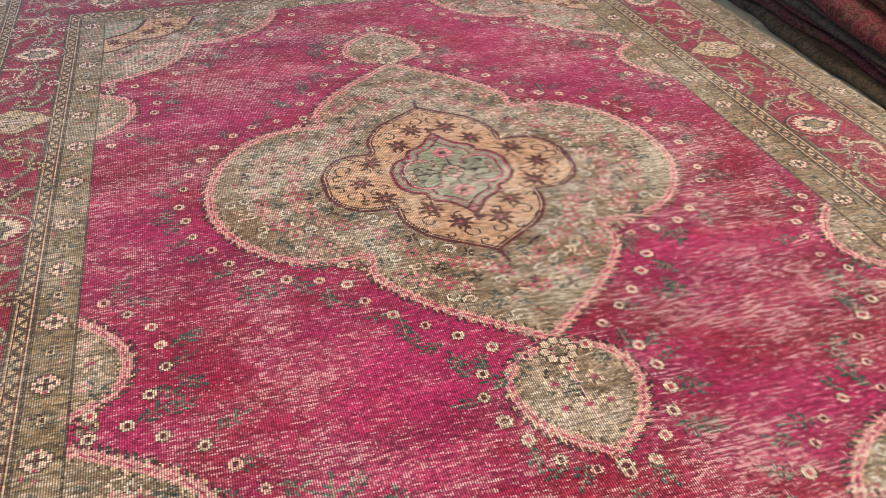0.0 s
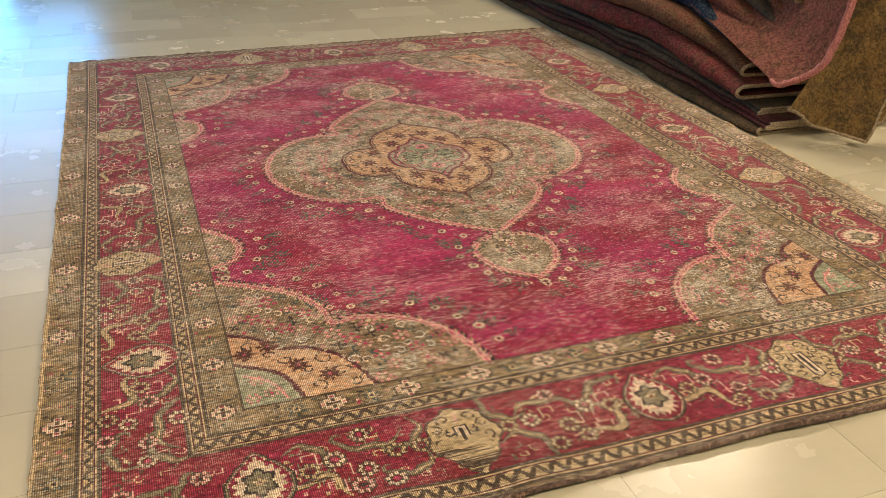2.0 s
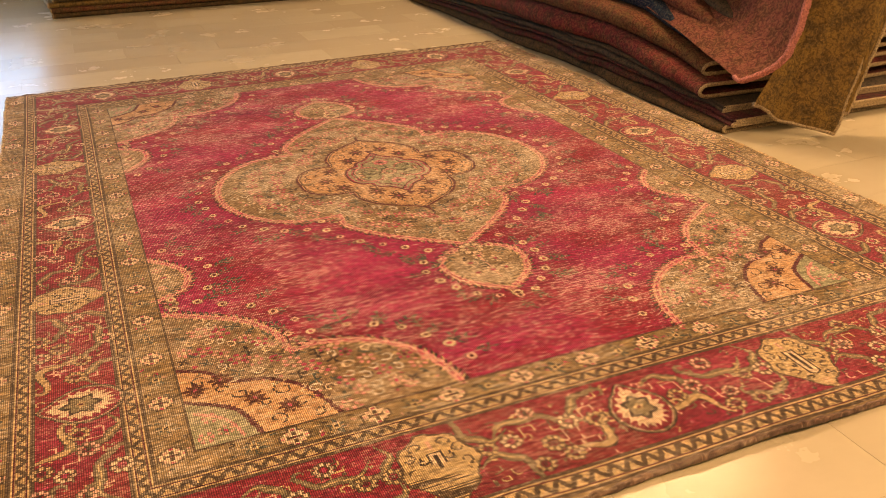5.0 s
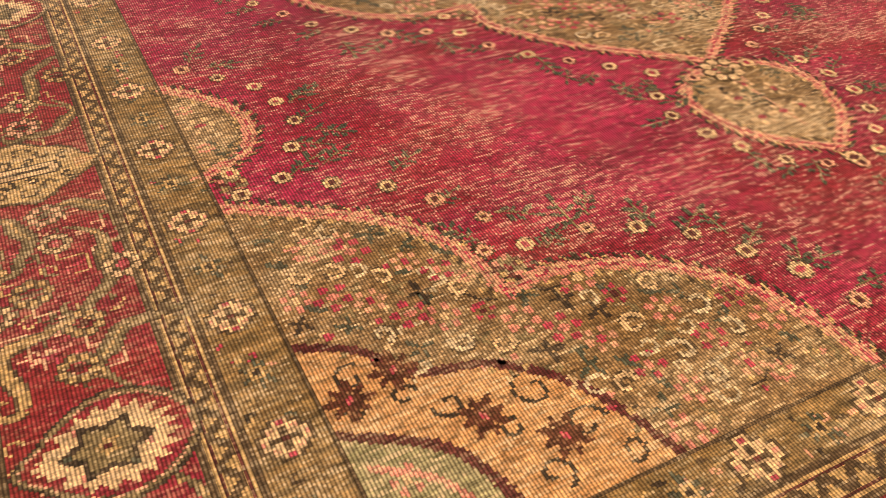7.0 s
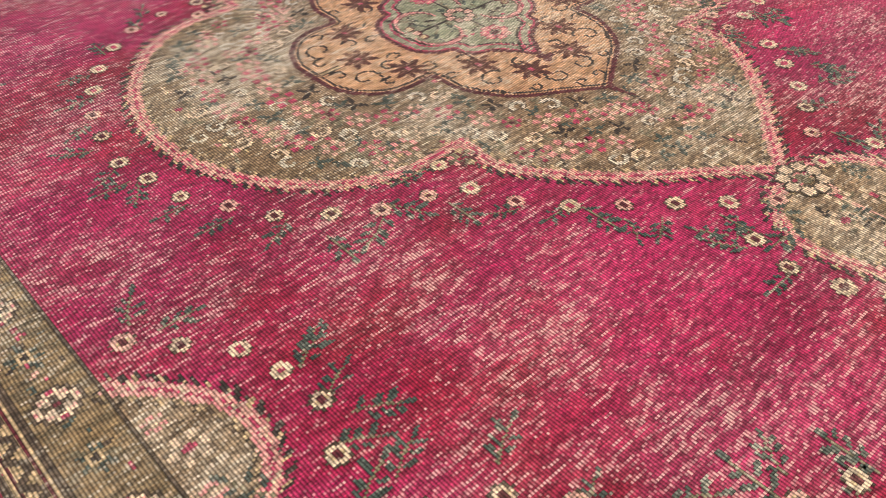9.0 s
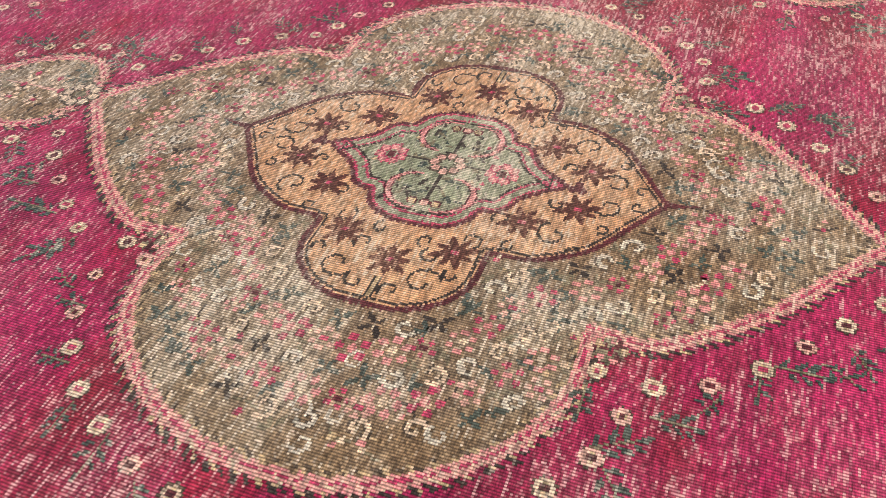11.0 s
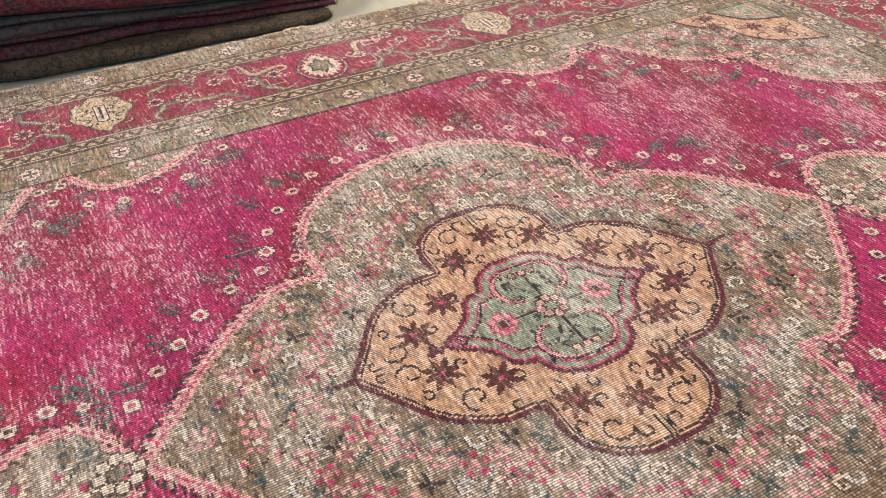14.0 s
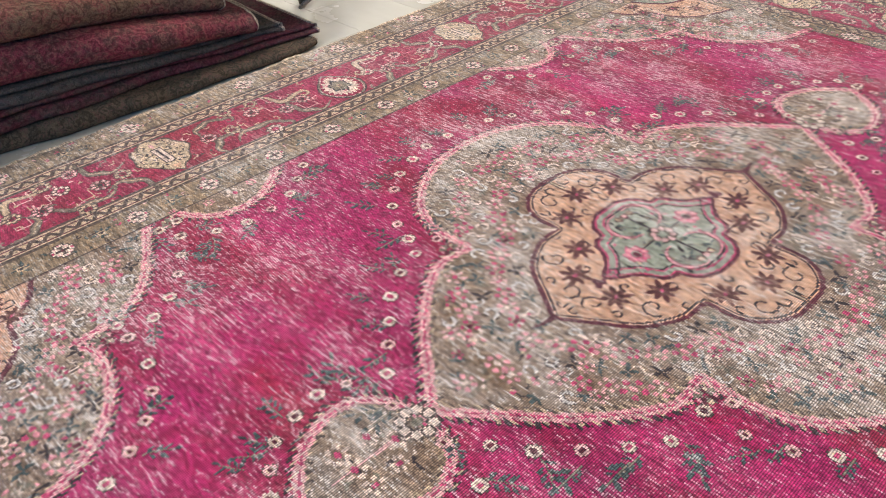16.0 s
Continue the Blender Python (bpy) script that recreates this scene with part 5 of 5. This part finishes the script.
def folded_rug(label, dye, m, width, length, height, plies=3, seed=0, group="piled rugs", rows=26, wob=0.02, edge=None, rise=None, base=0.0):
    """A rug folded lengthwise: the folds run along y, the first one at x = 0, its end at y = 0."""
    root = thing("folded_rug", label, "rug", group=group)
    root.matrix_world = m
    t_ = min(0.013 if plies > 2 else 0.026, height / (plies + 0.6))
    mid = serpentine(width, height, plies, t_)
    ns = normals(mid)
    ring = [(p[0] + q[0] * t_ / 2, p[1] + q[1] * t_ / 2) for p, q in zip(mid, ns)] + \
        [(p[0] - q[0] * t_ / 2, p[1] - q[1] * t_ / 2) for p, q in zip(mid[::-1], ns[::-1])]
    sh = Sheet()
    lines = []
    for i in range(rows + 1):
        f = i / rows
        y = length * (f * 0.35 + f * f * 0.65)
        dx = wob * noise.noise((y * 1.6, seed, 0.3)) + 0.4 * wob * noise.noise((y * 5.0, seed, 1.3))
        line = []
        for (x, z) in ring:
            near = max(0.0, 1 - x / 0.25)
            sq = 1 + 0.10 * near * noise.noise((y * 3.0, z * 30, seed))
            end = (1 - f) ** 5
            yy = y + 0.07 * end * noise.noise((x * 2.6, seed * 1.7, 0.5))
            z = z + 0.012 * end * noise.noise((x * 6.0, seed * 2.3, 4.0)) * (1 if z > 0.01 or base else 0)
            line.append((x + dx * near + 0.006 * near * noise.noise((y * 9, z * 40, seed)), yy, (base + z * sq) * rise(y, x) if rise else z * sq))
        lines.append(line)
    sh.grid(lines, DYES[dye], close=True)
    n = len(mid)
    for line in (lines[0], lines[-1]):
        for j in range(n - 1):
            a, b = line[j], line[j + 1]
            c, d = line[2 * n - 2 - j], line[2 * n - 1 - j]
            sh.face([a, b, c, d], DYES[dye])
    part("folded_sheet", sh, root, smooth=True)
    # bound edge along the folded end
    sh = Sheet()
    ringp = []
    for j in range(n):
        a, d = Vector(lines[0][j]), Vector(lines[0][2 * n - 1 - j])
        c = (a + d) / 2
        q = (a - d).normalized() if (a - d).length > 1e-6 else Vector((0, 0, 1))
        rr = min(t_ * 0.60, 0.010) * (1 + 0.15 * (j % 2))
        ringp.append([tuple(c + q * rr * math.cos(k * math.pi / 3) + Vector((0, -1, 0)) * (rr * math.sin(k * math.pi / 3) + 0.001)) for k in range(6)])
    sh.grid(ringp, edge or BINDING, close=True)
    part("bound_edge", sh, root, "pale overcast edge", smooth=True)
    return root


# the tall pile beside the rug
def slump(y0):
    """The pile is full in its middle and sinks towards its end, and again a little towards the far one."""
    def rise(y, x):
        yy = y + y0
        f = min(1.0, max(0.0, (yy + 0.25) / 1.25))
        g = min(1.0, max(0.0, (4.5 - yy) / 3.0))
        return (0.52 + 0.48 * f * f * (3 - 2 * f)) * (0.55 + 0.45 * g) + 0.02 * noise.noise((yy * 1.3, 3.3, 0)) * f
    return rise


base = 0.0
for label, dye, x0, y0, h, plies in (
        ("dark olive folded rug at the bottom of a pile", "olive", 1.60, -0.165, 0.07, 2),
        ("brown maroon folded rug with looped end in a pile", "maroon", 1.60, -0.20, 0.06, 3),
        ("thin grey olive folded rug in a pile", "grey", 1.635, -0.10, 0.055, 3),
        ("thick dusky crimson folded rug with rounded end in a pile", "crimson", 1.60, 0.03, 0.125, 2),
        ("mottled brown folded rug in a pile", "brown", 1.66, 0.10, 0.11, 2),
        ("navy blue folded rug with pale pattern in a pile", "navy", 1.73, 0.12, 0.085, 2),
        ("russet folded rug in a pile", "russet", 1.78, 0.06, 0.11, 2),
        ("grey olive folded rug high in a pile", "grey", 1.86, 0.10, 0.08, 2),
        ("mottled brown folded rug high in a pile", "brown", 1.93, 0.05, 0.09, 2)):
    folded_rug(label, dye, pose(x0, y0, FLOOR_Z + 0.001), 2.0, 4.45 - y0, h - 0.002, plies, seed=h * 100 + x0, wob=0.06, rows=40, rise=slump(y0), base=base)
    base += h
STACK_TOP = base * 0.52 + FLOOR_Z


def draped(name, label, corners, dye, sag, edge_mat, thick=0.014, nu=44, nv=44, seed=0, ripple=0.012, left_edge=True, bulge=(0, 0, 0), creases=()):
    """A rug hanging over the pile: a thick sheet through four corners (low-left, low-right, high-right, high-left), with bound ends."""
    root = thing(name, label, "rug", group="piled rugs")
    a, b, c, d = [Vector(p) for p in corners]
    grid = []
    for i in range(nv + 1):
        f = i / nv
        row = []
        for j in range(nu + 1):
            g = j / nu
            p = (a * (1 - g) + b * g) * (1 - f) + (d * (1 - g) + c * g) * f
            p += Vector(sag) * math.sin(f * math.pi) * (0.6 + 0.4 * math.sin(g * math.pi))
            p += Vector((0.3, -1, 0.3)) * ripple * math.sin(g * 7 + seed + f * 2) * (1 - 0.5 * f)
            p += Vector((0.25, -1, 0.1)) * ripple * 1.3 * math.sin(g * 6.5 + f * 2.4 + seed * 2) * math.sin(g * math.pi) ** 0.5 * (0.4 + 0.6 * f)
            p += Vector(bulge) * math.sin(g * math.pi) * (1 - f) ** 1.5
            for g0, lean, wide, deep in creases:
                p += Vector((0.2, -0.9, 0.35)) * deep * min(1.0, 0.15 + f * 3) * math.exp(-((g - g0 - lean * f) / wide) ** 2)
            p += Vector((0.2, -0.9, 0.35)) * 0.010 * noise.noise((g * 9 + seed, f * 7, 3.1 + seed))
            row.append(p)
        grid.append(row)
    nrm = (b - a).cross(d - a).normalized() * thick
    sh = Sheet()
    sh.grid(grid, DYES[dye])
    sh.grid([[p + nrm for p in r] for r in grid][::-1], DYES[dye])
    part("hanging_sheet", sh, root, smooth=True)
    border = [(0, j) for j in range(nu + 1)] + [(i, nu) for i in range(1, nv + 1)]
    back = [(i, 0) for i in range(nv if left_edge else 1, 0, -1)]
    for path, off in ((back + border, 0.0), (back + border, 1.0)):
        sh = Sheet()
        rows = []
        line = [grid[i][j] for i, j in path]
        line = [a_.lerp(b_, w_ / 3) for a_, b_ in zip(line, line[1:]) for w_ in range(3)] + line[-1:]
        for k, p0 in enumerate(line):
            p = p0 + nrm * off
            rr = thick * (0.60 + 0.14 * (k % 2) + 0.35 * noise.noise((k * 0.53, seed, off)))
            t_ = (line[min(k + 3, len(line) - 1)] - line[max(k - 3, 0)]).normalized()
            q = t_.cross(nrm).normalized()
            w = nrm.normalized()
            rows.append([tuple(p + q * rr * math.cos(n_ * math.pi / 3) + w * rr * math.sin(n_ * math.pi / 3)) for n_ in range(6)])
        sh.grid(rows, edge_mat, close=True)
        part("bound_edge", sh, root, "thick overcast edge", smooth=True)
    return root


draped("draped_rug", "dusky rose rug with pink edge drooping off a pile",
       ((1.65, -0.165, 0.225), (1.875, -0.27, 0.80), (2.75, 1.9, 0.80), (1.83, 1.9, 0.60)), "rose", (0.03, 0.0, 0.02), ROSE_BINDING, 0.017, ripple=0.012, left_edge=False,
       bulge=(0.05, -0.08, -0.10), creases=((0.06, 0.0, 0.09, 0.035), (0.42, 0.15, 0.22, -0.06)))
draped("draped_rug", "old gold rug hanging down a pile to the floor",
       ((1.67, -0.215, 0.125), (1.955, -0.425, 0.012), (2.08, -0.42, 0.80), (1.93, -0.17, 0.72)), "gold", (0.02, -0.05, 0.0), BINDING, 0.011, seed=1, ripple=0.025, left_edge=False,
       creases=((0.42, 0.3, 0.12, -0.06), (0.72, 0.1, 0.11, 0.05)))
draped("draped_rug", "old gold rug fold hanging behind another on a pile",
       ((1.93, -0.36, 0.10), (2.085, -0.37, 0.075), (2.36, -0.36, 0.80), (2.0, -0.33, 0.78)), "gold", (0.02, -0.01, 0.0), BINDING, 0.014, seed=2, ripple=0.03, left_edge=False)
base += 0.035
for label, dye, x0, y0, h in (("moss green folded rug on top of a pile", "moss", 1.85, 0.26, 0.085), ("old gold folded rug on top of a pile", "gold", 1.88, 0.10, 0.09),
                              ("russet folded rug on top of a pile", "russet", 2.05, 0.14, 0.10)):
    folded_rug(label, dye, pose(x0, y0, FLOOR_Z), 1.6, 3.6, h - 0.002, 3, seed=x0, wob=0.06, rise=slump(y0), base=base, rows=34)
    base += h
# the long pile across the far end, one behind it, and the pile along the other side
names = {"olive": "dark olive", "maroon": "dark maroon", "grey": "grey olive", "brown": "mottled brown", "russet": "russet", "gold": "old gold", "crimson": "dusky crimson",
         "moss": "moss green", "navy": "navy blue", "rose": "dusky rose"}


def pile(m, width, length, heights, dyes, seed, step=0.01):
    zz = 0.001
    for k, (h, dye) in enumerate(zip(heights, dyes)):
        r_ = random.Random(seed * 31 + k)
        folded_rug(f"{names[dye]} folded rug lying in a flat pile", dye, m @ pose(r_.uniform(-step, step), r_.uniform(-0.02, 0.02), zz), width, length, h, 2 if h < 0.05 else 3,
                   seed=seed + k, rows=14, wob=0.015)
        zz += h + 0.001


cycle = ("olive", "brown", "gold", "olive", "maroon", "grey", "brown", "russet", "olive", "maroon", "gold", "grey", "brown", "maroon", "olive", "russet", "grey", "brown", "olive", "maroon")
pile(pose(-1.24, 4.22, FLOOR_Z, 0, 0, 0) @ pose(0, 0, 0, 0, 0, 90) @ Matrix.Diagonal((1, -1, 1, 1)), 1.3, 3.2, [0.042, 0.036, 0.045, 0.05, 0.04, 0.045, 0.05, 0.04, 0.05, 0.045],
     cycle, 3, 0.012)
pile(pose(-2.15, 5.8, FLOOR_Z) @ pose(0, 0, 0, 0, 0, 90) @ Matrix.Diagonal((1, -1, 1, 1)), 1.1, 0.85, [0.055] * 11, cycle, 5, 0.015)
pile(pose(-1.655, -2.0, FLOOR_Z, 0, 0, 5.5) @ Matrix.Diagonal((-1, 1, 1, 1)), 1.3, 4.22, [0.05, 0.045, 0.055, 0.05], ("olive", "grey", "maroon", "brown"), 7, 0.02)

# ---------------------------------------------------------------- floor tiles, last
TILE_X, TILE_Y, JOINT = 0.6, 0.3, 0.0008
s = Sheet()
box(s, JOINT, TILE_X - JOINT, JOINT, TILE_Y - JOINT, -0.01, 0.0, MARBLE)
TILE = s.mesh("tile")
rest = Sheet()
j0, j1 = int((ROOM_Y0 + 2.18) / TILE_Y) - 1, int((ROOM_Y1 + 2.18) / TILE_Y) + 1
for j in range(j0, j1):
    y = -2.18 + TILE_Y * j
    if y < ROOM_Y0 or y + TILE_Y > ROOM_Y1 + 0.1:
        continue
    for i in range(-10, 10):
        x = -0.22 + TILE_X * i + (0.3 if j % 2 else 0.0)
        if x < ROOM_X0 - 0.3 or x > ROOM_X1:
            continue
        if -2.5 < x < 2.2 and -3.2 < y < 4.4:
            if abs(x + 0.3) < 0.85 and abs(y + 0.15) < 1.5:
                box(rest, x + JOINT, x + TILE_X - JOINT, y + JOINT, y + TILE_Y - JOINT, FLOOR_Z - 0.01, FLOOR_Z, MARBLE)
                continue
            ob = part("tile", TILE, floor)
            ob.location = (x, y, FLOOR_Z)
        else:
            box(rest, x + JOINT, x + TILE_X - JOINT, y + JOINT, y + TILE_Y - JOINT, FLOOR_Z - 0.01, FLOOR_Z, MARBLE)
tagged(part("far_tiles", rest, floor, "cream marble tiles"), kind="stuff")
